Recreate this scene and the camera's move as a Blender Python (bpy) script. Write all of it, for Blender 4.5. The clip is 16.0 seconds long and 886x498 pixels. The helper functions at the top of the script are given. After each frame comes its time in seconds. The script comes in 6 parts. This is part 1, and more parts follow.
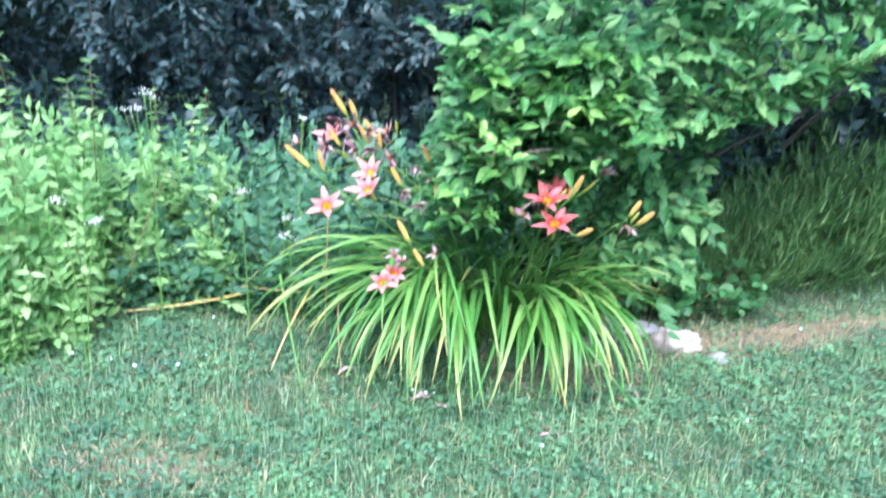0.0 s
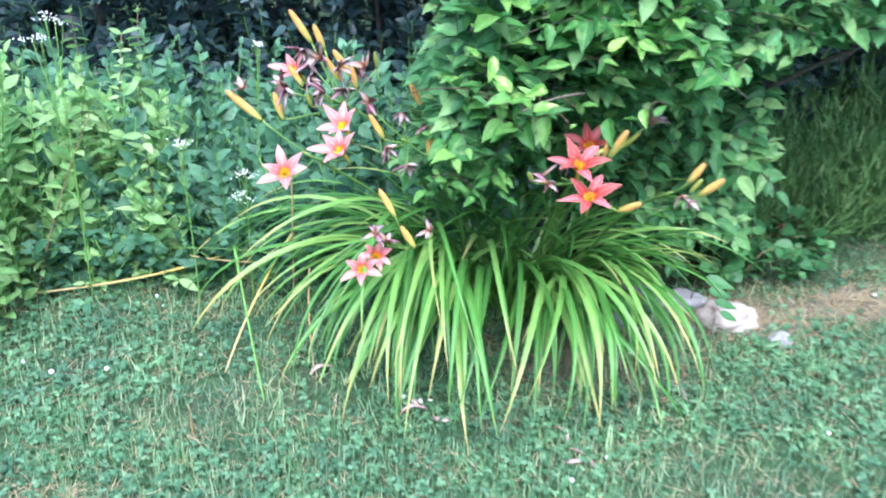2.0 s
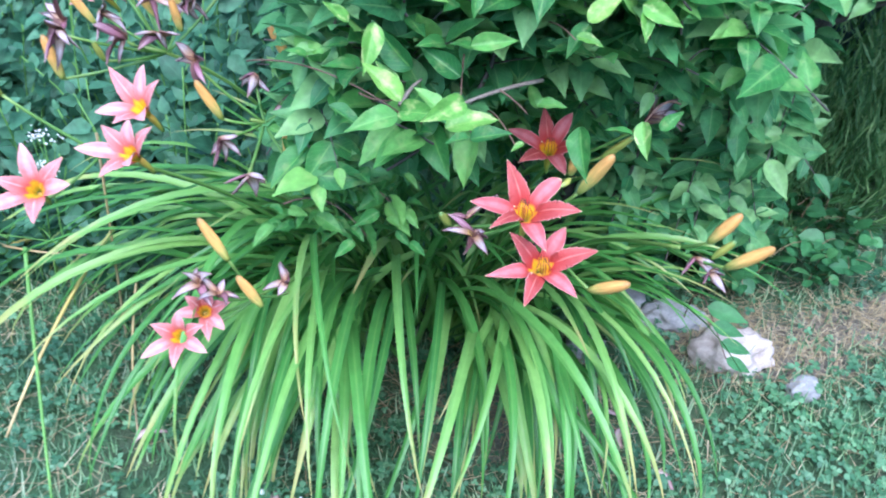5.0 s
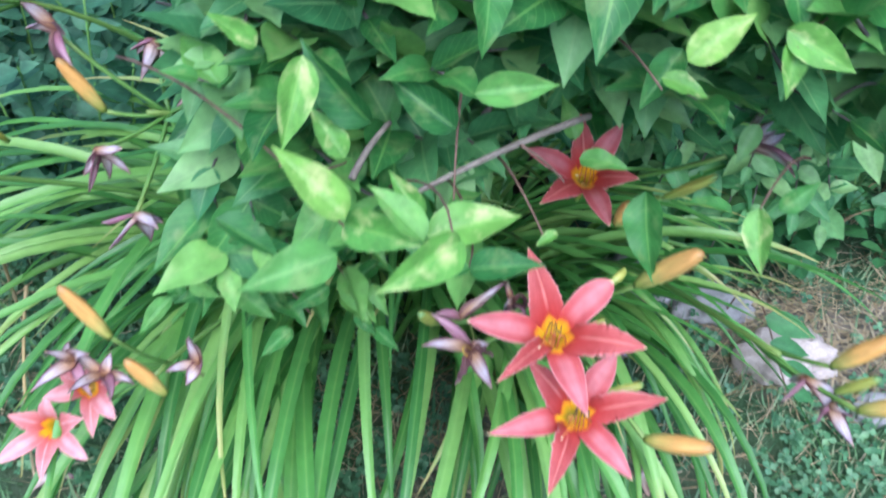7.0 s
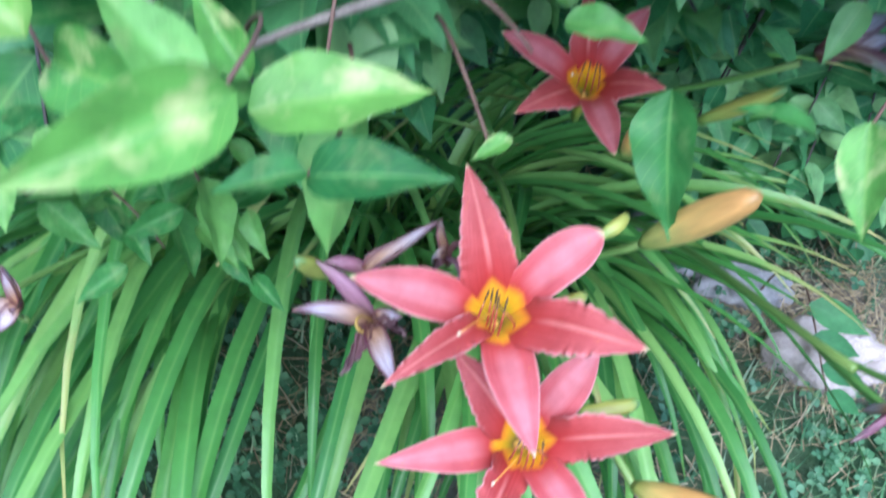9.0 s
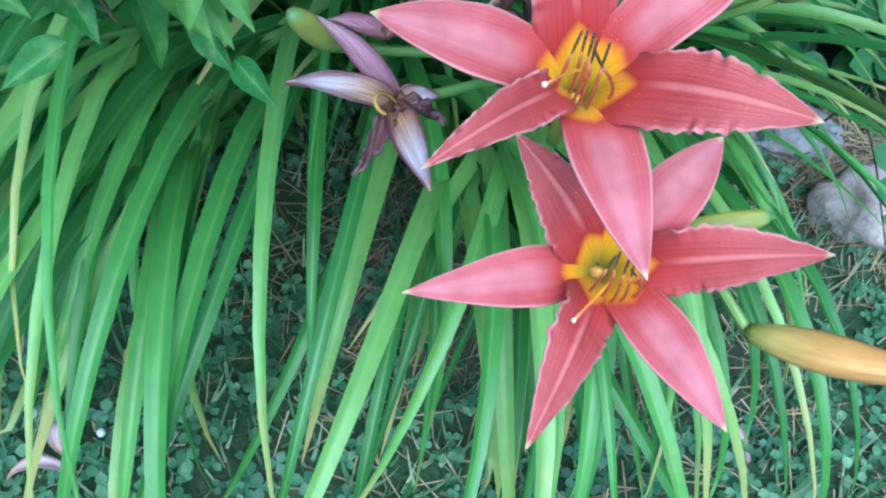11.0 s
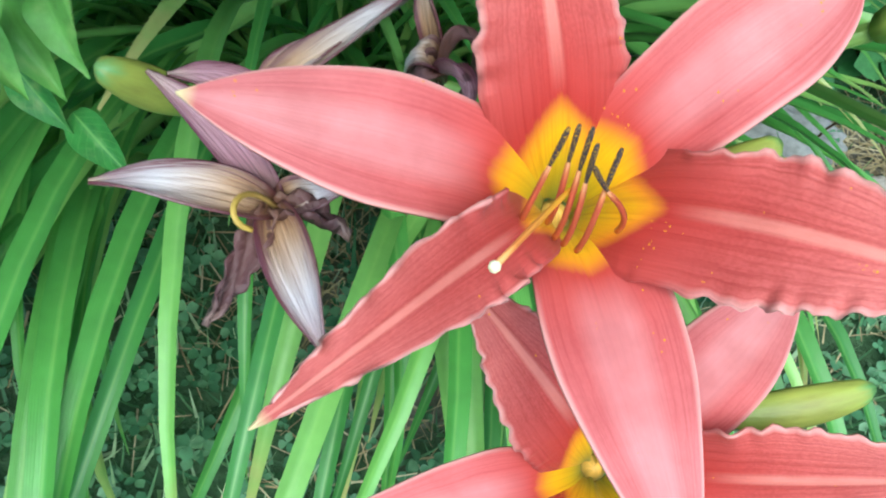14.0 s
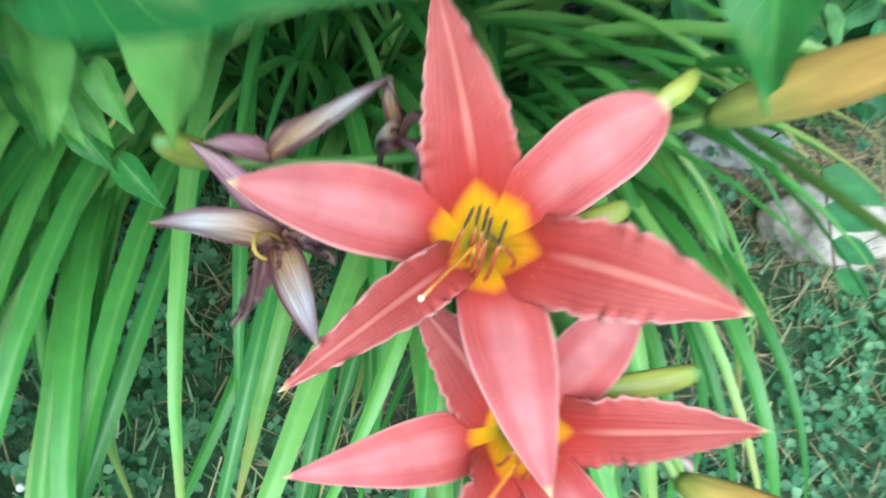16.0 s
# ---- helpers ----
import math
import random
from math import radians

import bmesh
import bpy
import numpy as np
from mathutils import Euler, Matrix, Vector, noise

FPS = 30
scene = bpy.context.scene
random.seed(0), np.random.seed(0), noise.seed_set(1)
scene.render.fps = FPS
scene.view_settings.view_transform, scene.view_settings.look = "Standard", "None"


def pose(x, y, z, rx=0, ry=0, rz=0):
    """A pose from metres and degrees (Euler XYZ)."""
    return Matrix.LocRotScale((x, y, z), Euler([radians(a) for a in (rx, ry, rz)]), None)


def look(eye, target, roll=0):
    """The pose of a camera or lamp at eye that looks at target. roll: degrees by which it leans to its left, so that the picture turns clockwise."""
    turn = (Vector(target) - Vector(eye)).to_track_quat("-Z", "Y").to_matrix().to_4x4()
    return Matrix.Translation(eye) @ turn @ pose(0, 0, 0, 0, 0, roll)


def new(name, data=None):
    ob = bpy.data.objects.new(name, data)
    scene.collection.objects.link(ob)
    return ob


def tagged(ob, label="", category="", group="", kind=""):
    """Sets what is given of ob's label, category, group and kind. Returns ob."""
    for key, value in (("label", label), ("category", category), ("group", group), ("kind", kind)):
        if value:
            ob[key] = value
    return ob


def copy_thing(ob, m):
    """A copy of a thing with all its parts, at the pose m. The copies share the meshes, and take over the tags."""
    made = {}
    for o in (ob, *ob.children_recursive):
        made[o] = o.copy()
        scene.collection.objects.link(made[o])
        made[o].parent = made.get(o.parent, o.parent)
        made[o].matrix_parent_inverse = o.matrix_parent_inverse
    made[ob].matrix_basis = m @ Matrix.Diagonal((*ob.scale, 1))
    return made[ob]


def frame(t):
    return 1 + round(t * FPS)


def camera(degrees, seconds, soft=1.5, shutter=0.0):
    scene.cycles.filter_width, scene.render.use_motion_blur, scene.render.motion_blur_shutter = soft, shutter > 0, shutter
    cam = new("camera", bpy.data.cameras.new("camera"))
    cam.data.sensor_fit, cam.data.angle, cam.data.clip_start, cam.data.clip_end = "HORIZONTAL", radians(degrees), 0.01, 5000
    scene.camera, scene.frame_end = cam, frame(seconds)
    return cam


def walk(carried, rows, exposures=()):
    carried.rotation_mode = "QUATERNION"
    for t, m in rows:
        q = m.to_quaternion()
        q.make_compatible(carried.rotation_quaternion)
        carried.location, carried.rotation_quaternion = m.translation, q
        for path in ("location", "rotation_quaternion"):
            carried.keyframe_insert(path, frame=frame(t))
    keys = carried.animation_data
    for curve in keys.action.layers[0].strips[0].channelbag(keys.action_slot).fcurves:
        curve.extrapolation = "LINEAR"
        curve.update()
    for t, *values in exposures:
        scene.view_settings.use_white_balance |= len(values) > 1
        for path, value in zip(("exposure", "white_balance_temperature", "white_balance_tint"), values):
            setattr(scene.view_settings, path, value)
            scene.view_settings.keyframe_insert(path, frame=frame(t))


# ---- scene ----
cam = camera(50.0, 16.0, soft=2.0, shutter=0.7)
PATH = [
    (0, (0.262, -0.184, 1.324), (0.107, 1.705, 0.686), 2.3),
    (0.5, (0.258, -0.043, 1.302), (0.085, 1.81, 0.571), 2.5),
    (1, (0.184, 0.147, 1.301), (0.055, 2.0, 0.56), 2.1),
    (1.5, (0.16, 0.294, 1.288), (0.101, 2.118, 0.47), 2.4),
    (2, (0.194, 0.47, 1.278), (0.068, 2.283, 0.441), 1.6),
    (2.5, (0.194, 0.614, 1.274), (0.048, 2.415, 0.416), 1.4),
    (3, (0.146, 0.778, 1.276), (0.127, 2.586, 0.421), 0.8),
    (3.5, (0.144, 0.905, 1.264), (0.197, 2.699, 0.383), -0.1),
    (4, (0.206, 1.056, 1.25), (0.184, 2.828, 0.322), -0.1),
    (4.2, (0.227, 1.112, 1.24), (0.195, 2.858, 0.265), 1.0),
    (6.3, (0.276, 1.624, 1.18), (0.229, 3.127, -0.138), 6.6),
    (6.5, (0.276, 1.67, 1.174), (0.21, 3.136, -0.186), 6.0),
    (7, (0.243, 1.782, 1.154), (0.254, 3.243, -0.212), 6.7),
    (7.5, (0.29, 1.857, 1.143), (0.232, 3.325, -0.213), 5.1),
    (8, (0.309, 1.928, 1.082), (0.233, 3.348, -0.324), 6.1),
    (8.5, (0.312, 1.962, 1.032), (0.265, 3.365, -0.392), 8.8),
    (9, (0.308, 1.971, 0.966), (0.285, 3.358, -0.475), 10.6),
    (9.5, (0.293, 1.966, 0.93), (0.324, 3.288, -0.57), 13.0),
    (9.7, (0.295, 1.967, 0.92), (0.321, 3.254, -0.611), 12.6),
    (11.8, (0.296, 2.074, 0.826), (0.335, 3.252, -0.79), 13.6),
    (12, (0.295, 2.083, 0.826), (0.33, 3.268, -0.785), 13.3),
    (12.5, (0.299, 2.096, 0.815), (0.343, 3.297, -0.783), 13.6),
    (13, (0.299, 2.109, 0.803), (0.354, 3.304, -0.8), 13.7),
    (13.5, (0.302, 2.123, 0.791), (0.37, 3.311, -0.817), 14.2),
    (14, (0.305, 2.133, 0.778), (0.393, 3.302, -0.843), 14.5),
    (14.5, (0.308, 2.141, 0.768), (0.403, 3.292, -0.865), 14.5),
    (15, (0.307, 2.147, 0.76), (0.408, 3.283, -0.882), 14.6),
    (15.5, (0.307, 2.141, 0.771), (0.423, 3.265, -0.879), 15.7),
    (16, (0.306, 2.094, 0.851), (0.436, 3.25, -0.776), 16.4),
]
EXPOSURES = (
    (0.0, 2.24, 5800, 16), (2.0, 2.08, 5850, 16), (3.0, 2.05, 5400, 16), (4.0, 2.00, 5300, 16), (6.5, 1.52, 5350, 15), (7.5, 1.53, 5850, 15),
    (8.0, 1.68, 6050, 19), (8.5, 1.74, 6100, 19), (9.0, 1.56, 5250, 15), (9.5, 1.37, 5000, 12), (12.0, 1.32, 4850, -1), (13.0, 1.46, 5550, -4), (14.0, 1.54, 6000, -8), (15.0, 1.54, 6250, -12), (15.5, 1.46, 6000, -13), (16.0, 1.52, 5800, -10),
)
walk(cam, [(t, look(eye, target, roll)) for t, eye, target, roll in PATH], EXPOSURES)

# ---- world and light ----
world = bpy.data.worlds.new("sky")
scene.world = world
world.use_nodes = True
sky = world.node_tree.nodes.new("ShaderNodeTexSky")
sky.sky_type = "NISHITA"
sky.sun_disc = False
sky.sun_elevation = radians(55)
sky.sun_rotation = radians(176)
world.node_tree.links.new(sky.outputs[0], world.node_tree.nodes["Background"].inputs[0])
world.node_tree.nodes["Background"].inputs[1].default_value = 0.15
sun = new("sun", bpy.data.lights.new("sun", "SUN"))
sun.data.energy, sun.data.angle, sun.data.color = 1.85, radians(55), (1.0, 0.98, 0.95)
sun.matrix_world = look((0.11, -1.57, 2.25), (0, 0, 0))

# ---- materials ----


def nodes_of(name):
    m = bpy.data.materials.new(name)
    m.use_nodes = True
    return m, m.node_tree.nodes, m.node_tree.links, m.node_tree.nodes["Principled BSDF"]


def ramp(nodes, stops):
    r = nodes.new("ShaderNodeValToRGB")
    while len(r.color_ramp.elements) < len(stops):
        r.color_ramp.elements.new(0.5)
    for e, (p, c) in zip(r.color_ramp.elements, stops):
        e.position, e.color = p, (*c, 1)
    return r


def noise_node(nodes, links, scale, detail=4, vector=None, rough=0.55):
    n = nodes.new("ShaderNodeTexNoise")
    n.inputs["Scale"].default_value, n.inputs["Detail"].default_value = scale, detail
    n.inputs["Roughness"].default_value = rough
    if vector is not None:
        links.new(vector, n.inputs["Vector"])
    return n


def math_node(nodes, links, op, a, b=None, c=None):
    n = nodes.new("ShaderNodeMath")
    n.operation = op
    for i, v in enumerate((a, b, c)):
        if v is None:
            continue
        if isinstance(v, (int, float)):
            n.inputs[i].default_value = v
        else:
            links.new(v, n.inputs[i])
    return n.outputs[0]


def mix_rgb(nodes, links, kind, fac, a, b):
    n = nodes.new("ShaderNodeMix")
    n.data_type, n.blend_type = "RGBA", kind
    for sock, v in ((n.inputs[0], fac), (n.inputs[6], a), (n.inputs[7], b)):
        if isinstance(v, (int, float)):
            sock.default_value = v
        elif isinstance(v, tuple):
            sock.default_value = (*v, 1)
        else:
            links.new(v, sock)
    return n.outputs[2]


def thin(m, nodes, links, bsdf, colour, amount):
    """Lets some light through a thin blade."""
    t = nodes.new("ShaderNodeBsdfTranslucent")
    links.new(colour, t.inputs[0])
    mix = nodes.new("ShaderNodeMixShader")
    mix.inputs[0].default_value = amount
    links.new(bsdf.outputs[0], mix.inputs[1])
    links.new(t.outputs[0], mix.inputs[2])
    links.new(mix.outputs[0], nodes["Material Output"].inputs[0])


def leaf_material(name, dark, mid, light, rough=0.45, vein=0.0, stripes=0.0, through_light=0.3, per_object=False, spec=0.4, tip=None, patch=0.0, blotch=0.0):
    """Foliage: colour by leaf, mottled; u runs across the blade and v along it."""
    m, nodes, links, bsdf = nodes_of(name)
    if per_object:
        rnd = nodes.new("ShaderNodeObjectInfo").outputs["Random"]
    else:
        rnd = nodes.new("ShaderNodeNewGeometry").outputs["Random Per Island"]
    r = ramp(nodes, ((0.0, dark), (0.55, mid), (1.0, light)))
    links.new(rnd, r.inputs[0])
    tex = nodes.new("ShaderNodeTexCoord")
    n1 = noise_node(nodes, links, 60, 5, tex.outputs["Object"])
    f = ramp(nodes, ((0.3, (0.90, 0.90, 0.90)), (0.7, (1.08, 1.08, 1.06))) if stripes else ((0.3, (0.72, 0.72, 0.72)), (0.7, (1.25, 1.25, 1.2))))
    links.new(n1.outputs[0], f.inputs[0])
    col = mix_rgb(nodes, links, "MULTIPLY", 1.0, r.outputs[0], f.outputs[0])
    if patch:
        n0 = noise_node(nodes, links, 5.5, 4, tex.outputs["Object"])
        p = ramp(nodes, ((0.32, (1 - patch, 1 - patch * 0.8, 1 - patch * 0.5)), (0.68, (1 + patch, 1 + patch * 0.8, 1 + patch * 0.6))))
        links.new(n0.outputs[0], p.inputs[0])
        col = mix_rgb(nodes, links, "MULTIPLY", 1.0, col, p.outputs[0])
    sep = nodes.new("ShaderNodeSeparateXYZ")
    links.new(tex.outputs["UV"], sep.inputs[0])
    u, v = sep.outputs[0], sep.outputs[1]
    off = math_node(nodes, links, "ABSOLUTE", math_node(nodes, links, "SUBTRACT", u, 0.5))
    if blotch:
        comb = nodes.new("ShaderNodeCombineXYZ")
        links.new(math_node(nodes, links, "MULTIPLY", u, 2.2), comb.inputs[0])
        links.new(math_node(nodes, links, "MULTIPLY", v, 4.0), comb.inputs[1])
        links.new(math_node(nodes, links, "MULTIPLY", rnd, 50.0), comb.inputs[2])
        nb = noise_node(nodes, links, 0.8, 3, comb.outputs[0])
        e = ramp(nodes, ((0.52, (0, 0, 0)), (0.70, (1, 1, 1))))
        links.new(nb.outputs[0], e.inputs[0])
        col = mix_rgb(nodes, links, "MIX", math_node(nodes, links, "MULTIPLY", e.outputs[0], blotch), col, (0.60, 0.64, 0.26))
    height = None
    if vein:
        slant = math_node(nodes, links, "SUBTRACT", math_node(nodes, links, "MULTIPLY", v, 9.0), math_node(nodes, links, "MULTIPLY", off, 5.0))
        side = math_node(nodes, links, "ABSOLUTE", math_node(nodes, links, "SUBTRACT", math_node(nodes, links, "FRACT", slant), 0.5))
        side = math_node(nodes, links, "LESS_THAN", side, 0.05)
        midrib = math_node(nodes, links, "LESS_THAN", off, 0.03)
        lines = math_node(nodes, links, "MAXIMUM", math_node(nodes, links, "MULTIPLY", side, 0.45), midrib)
        col = mix_rgb(nodes, links, "MIX", math_node(nodes, links, "MULTIPLY", lines, vein), col, light)
        fine = noise_node(nodes, links, 240, 4, tex.outputs["Object"])
        height = math_node(nodes, links, "ADD", math_node(nodes, links, "MULTIPLY", lines, -0.6), fine.outputs[0])
    if stripes:
        w = math_node(nodes, links, "SINE", math_node(nodes, links, "MULTIPLY", u, 75.0))
        midrib = math_node(nodes, links, "SMOOTH_MIN", 1.0, math_node(nodes, links, "MAXIMUM", 0.0, math_node(nodes, links, "SUBTRACT", 1.0, math_node(nodes, links, "MULTIPLY", off, 9.0))), 0.1)
        col = mix_rgb(nodes, links, "MIX", math_node(nodes, links, "MULTIPLY", math_node(nodes, links, "ADD", midrib, math_node(nodes, links, "MULTIPLY", w, 0.07)), stripes), col, light)
        height = w
    if tip is not None:
        n2 = noise_node(nodes, links, 25, 3, tex.outputs["Object"])
        edge = math_node(nodes, links, "ADD", v, math_node(nodes, links, "MULTIPLY", math_node(nodes, links, "SUBTRACT", math_node(nodes, links, "ADD", n2.outputs[0], rnd), 1.15), 0.3))
        t = ramp(nodes, ((0.84, (0, 0, 0)), (1.0, (0.9, 0.9, 0.9))))
        links.new(edge, t.inputs[0])
        col = mix_rgb(nodes, links, "MIX", t.outputs[0], col, tip)
    links.new(col, bsdf.inputs["Base Color"])
    bsdf.inputs["Roughness"].default_value = rough
    bsdf.inputs["Specular IOR Level"].default_value = spec
    if height is not None:
        b = nodes.new("ShaderNodeBump")
        b.inputs["Strength"].default_value, b.inputs["Distance"].default_value = (0.5 if vein else 0.12), 0.0007
        links.new(height, b.inputs["Height"])
        links.new(b.outputs[0], bsdf.inputs["Normal"])
    thin(m, nodes, links, bsdf, col, through_light)
    return m


def plain_material(name, a, b, scale, rough=0.7, bump=0.0, distance=0.002, spec=0.3):
    m, nodes, links, bsdf = nodes_of(name)
    tex = nodes.new("ShaderNodeTexCoord")
    n1 = noise_node(nodes, links, scale, 6, tex.outputs["Object"])
    n2 = noise_node(nodes, links, scale * 7, 4, tex.outputs["Object"])
    s = math_node(nodes, links, "ADD", math_node(nodes, links, "MULTIPLY", n1.outputs[0], 0.65), math_node(nodes, links, "MULTIPLY", n2.outputs[0], 0.35))
    r = ramp(nodes, ((0.32, a), (0.68, b)))
    links.new(s, r.inputs[0])
    links.new(r.outputs[0], bsdf.inputs["Base Color"])
    bsdf.inputs["Roughness"].default_value = rough
    bsdf.inputs["Specular IOR Level"].default_value = spec
    if bump:
        b2 = nodes.new("ShaderNodeBump")
        b2.inputs["Strength"].default_value, b2.inputs["Distance"].default_value = bump, distance
        links.new(s, b2.inputs["Height"])
        links.new(b2.outputs[0], bsdf.inputs["Normal"])
    return m


M_LILY_LEAF = leaf_material("lily_leaf", (0.058, 0.205, 0.042), (0.128, 0.365, 0.072), (0.32, 0.54, 0.14), 0.34, stripes=0.30, per_object=True, tip=(0.52, 0.46, 0.17), spec=0.5)
M_SHRUB_LEAF = leaf_material("shrub_leaf", (0.055, 0.205, 0.075), (0.12, 0.335, 0.12), (0.29, 0.51, 0.19), 0.42, vein=0.4, through_light=0.38, spec=0.32)
M_SHRUB_LEAF_ONE = leaf_material("shrub_leaf_single", (0.032, 0.145, 0.038), (0.070, 0.245, 0.055), (0.20, 0.43, 0.10), 0.42, vein=0.5, per_object=True, spec=0.28, blotch=0.18)
M_SHRUB_NEW = leaf_material("shrub_new_leaf", (0.11, 0.31, 0.06), (0.17, 0.39, 0.075), (0.28, 0.48, 0.10), 0.36, vein=0.42, per_object=True, spec=0.3, blotch=0.8)
M_WEED_LEAF = leaf_material("weed_leaf", (0.19, 0.40, 0.13), (0.31, 0.54, 0.195), (0.45, 0.66, 0.29), 0.5, vein=0.3, through_light=0.40, per_object=True)
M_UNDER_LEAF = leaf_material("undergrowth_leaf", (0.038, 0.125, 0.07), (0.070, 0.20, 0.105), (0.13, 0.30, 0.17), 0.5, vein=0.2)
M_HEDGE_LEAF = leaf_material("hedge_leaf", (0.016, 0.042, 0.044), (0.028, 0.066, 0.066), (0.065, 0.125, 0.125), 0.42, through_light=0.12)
M_CLOVER = leaf_material("clover_leaf", (0.06, 0.17, 0.08), (0.10, 0.24, 0.12), (0.18, 0.34, 0.18), 0.5, patch=0.35)
M_GRASS = leaf_material("grass_blade", (0.075, 0.195, 0.09), (0.155, 0.31, 0.14), (0.40, 0.52, 0.31), 0.5, patch=0.4)
M_FINE = leaf_material("fine_grass", (0.045, 0.125, 0.038), (0.085, 0.21, 0.06), (0.22, 0.35, 0.13), 0.55, through_light=0.35, patch=0.3)
M_STRAW = leaf_material("straw", (0.30, 0.22, 0.12), (0.42, 0.33, 0.19), (0.55, 0.47, 0.32), 0.7, through_light=0.1)
M_WOOD = plain_material("twig_bark", (0.05, 0.045, 0.04), (0.14, 0.125, 0.11), 60, 0.85, 0.6)
M_BRANCH = plain_material("branch_bark", (0.12, 0.10, 0.08), (0.30, 0.26, 0.21), 90, 0.9, 0.9, 0.003)
M_TWIG = plain_material("young_twig", (0.09, 0.05, 0.035), (0.22, 0.14, 0.10), 60, 0.8, 0.5)
M_STEM = plain_material("green_stem", (0.10, 0.25, 0.05), (0.18, 0.36, 0.09), 40, 0.5)
M_WEED_STEM = plain_material("weed_stem", (0.16, 0.11, 0.06), (0.24, 0.20, 0.10), 40, 0.6)
M_STONE = plain_material("pale_stone", (0.34, 0.275, 0.235), (0.66, 0.575, 0.52), 26, 0.9, 0.9, 0.008)
M_GREY_STONE = plain_material("grey_stone", (0.20, 0.20, 0.20), (0.42, 0.41, 0.40), 30, 0.85, 0.6, 0.004)


def petal_material(name, deep, mid, pale, rib_sheen, rib_sheen_width, crinkle):
    """A lily petal: u across, v from the throat to the tip; yellow throat, fine long veins, paler rim."""
    m, nodes, links, bsdf = nodes_of(name)
    tex = nodes.new("ShaderNodeTexCoord")
    sep = nodes.new("ShaderNodeSeparateXYZ")
    links.new(tex.outputs["UV"], sep.inputs[0])
    u, v = sep.outputs[0], sep.outputs[1]
    off = math_node(nodes, links, "ABSOLUTE", math_node(nodes, links, "SUBTRACT", u, 0.5))
    comb = nodes.new("ShaderNodeCombineXYZ")
    links.new(math_node(nodes, links, "MULTIPLY", u, 46.0), comb.inputs[0])
    links.new(math_node(nodes, links, "MULTIPLY", v, 1.6), comb.inputs[1])
    rnd = nodes.new("ShaderNodeObjectInfo").outputs["Random"]
    links.new(math_node(nodes, links, "MULTIPLY", rnd, 40.0), comb.inputs[2])
    streak = noise_node(nodes, links, 1.0, 4, comb.outputs[0])
    comb2 = nodes.new("ShaderNodeCombineXYZ")
    links.new(math_node(nodes, links, "MULTIPLY", u, 40.0), comb2.inputs[0])
    links.new(math_node(nodes, links, "MULTIPLY", v, 85.0), comb2.inputs[1])
    crink = noise_node(nodes, links, 1.0, 3, comb2.outputs[0])
    broad = noise_node(nodes, links, 120.0, 3, tex.outputs["Object"])
    # throat colour runs out further along the midline
    along = math_node(nodes, links, "ADD", v, math_node(nodes, links, "MULTIPLY", math_node(nodes, links, "SUBTRACT", streak.outputs[0], 0.5), 0.035))
    along = math_node(nodes, links, "ADD", along, math_node(nodes, links, "MULTIPLY", math_node(nodes, links, "POWER", off, 1.1), 0.50 if crinkle > 0.4 else 0.14))
    r = ramp(nodes, ((0.0, (0.34, 0.34, 0.02)), (0.17, (0.74, 0.50, 0.01)), (0.27, (0.92, 0.50, 0.01)), (0.315, (0.90, 0.36, 0.02)), (0.365, deep), (0.60, mid), (0.93, pale)))
    links.new(along, r.inputs[0])
    s = ramp(nodes, ((0.30, (0.84, 0.70, 0.70)), (0.52, (1, 1, 1)), (0.75, (1.06, 1.10, 1.10))))
    links.new(streak.outputs[0], s.inputs[0])
    col = mix_rgb(nodes, links, "MULTIPLY", 0.8 if crinkle > 0.4 else 0.6, r.outputs[0], s.outputs[0])
    # the long veins, darker and wavering
    comb3 = nodes.new("ShaderNodeCombineXYZ")
    links.new(math_node(nodes, links, "MULTIPLY", u, 5.0), comb3.inputs[0])
    links.new(math_node(nodes, links, "MULTIPLY", v, 7.0), comb3.inputs[1])
    sway = noise_node(nodes, links, 1.0, 2, comb3.outputs[0])
    wave = math_node(nodes, links, "SINE", math_node(nodes, links, "ADD", math_node(nodes, links, "MULTIPLY", off, 92.0), math_node(nodes, links, "MULTIPLY", sway.outputs[0], 12.0)))
    vein = ramp(nodes, ((0.78, (1, 1, 1)), (0.99, (0.78, 0.58, 0.60))))
    links.new(math_node(nodes, links, "ADD", math_node(nodes, links, "MULTIPLY", wave, 0.5), 0.5), vein.inputs[0])
    net = ramp(nodes, ((0.38, (0.82, 0.68, 0.68)), (0.58, (1.05, 1.08, 1.08))))
    links.new(crink.outputs[0], net.inputs[0])
    # pale middle band: the petal's rib, plus a painted sheen on outer petals
    rb = ramp(nodes, ((rib_sheen_width, (1, 1, 1)), (rib_sheen_width * 2.2, (0, 0, 0))))
    links.new(off, rb.inputs[0])
    gate = ramp(nodes, ((0.36, (0, 0, 0)), (0.52, (1, 1, 1))))
    links.new(v, gate.inputs[0])
    col = mix_rgb(nodes, links, "MULTIPLY", math_node(nodes, links, "MULTIPLY", gate.outputs[0], min(1.0, 0.7 * crinkle)), col, net.outputs[0])
    col = mix_rgb(nodes, links, "MULTIPLY", math_node(nodes, links, "MULTIPLY", gate.outputs[0], math_node(nodes, links, "MULTIPLY", crink.outputs[0], 0.75 if crinkle > 0.4 else 0.5)), col, vein.outputs[0])
    col = mix_rgb(nodes, links, "MIX", math_node(nodes, links, "MULTIPLY", math_node(nodes, links, "MULTIPLY", rb.outputs[0], gate.outputs[0]), 0.7), col, rib_sheen)
    cloud = ramp(nodes, ((0.36, (0.88, 0.80, 0.80)), (0.64, (1.06, 1.10, 1.10))))
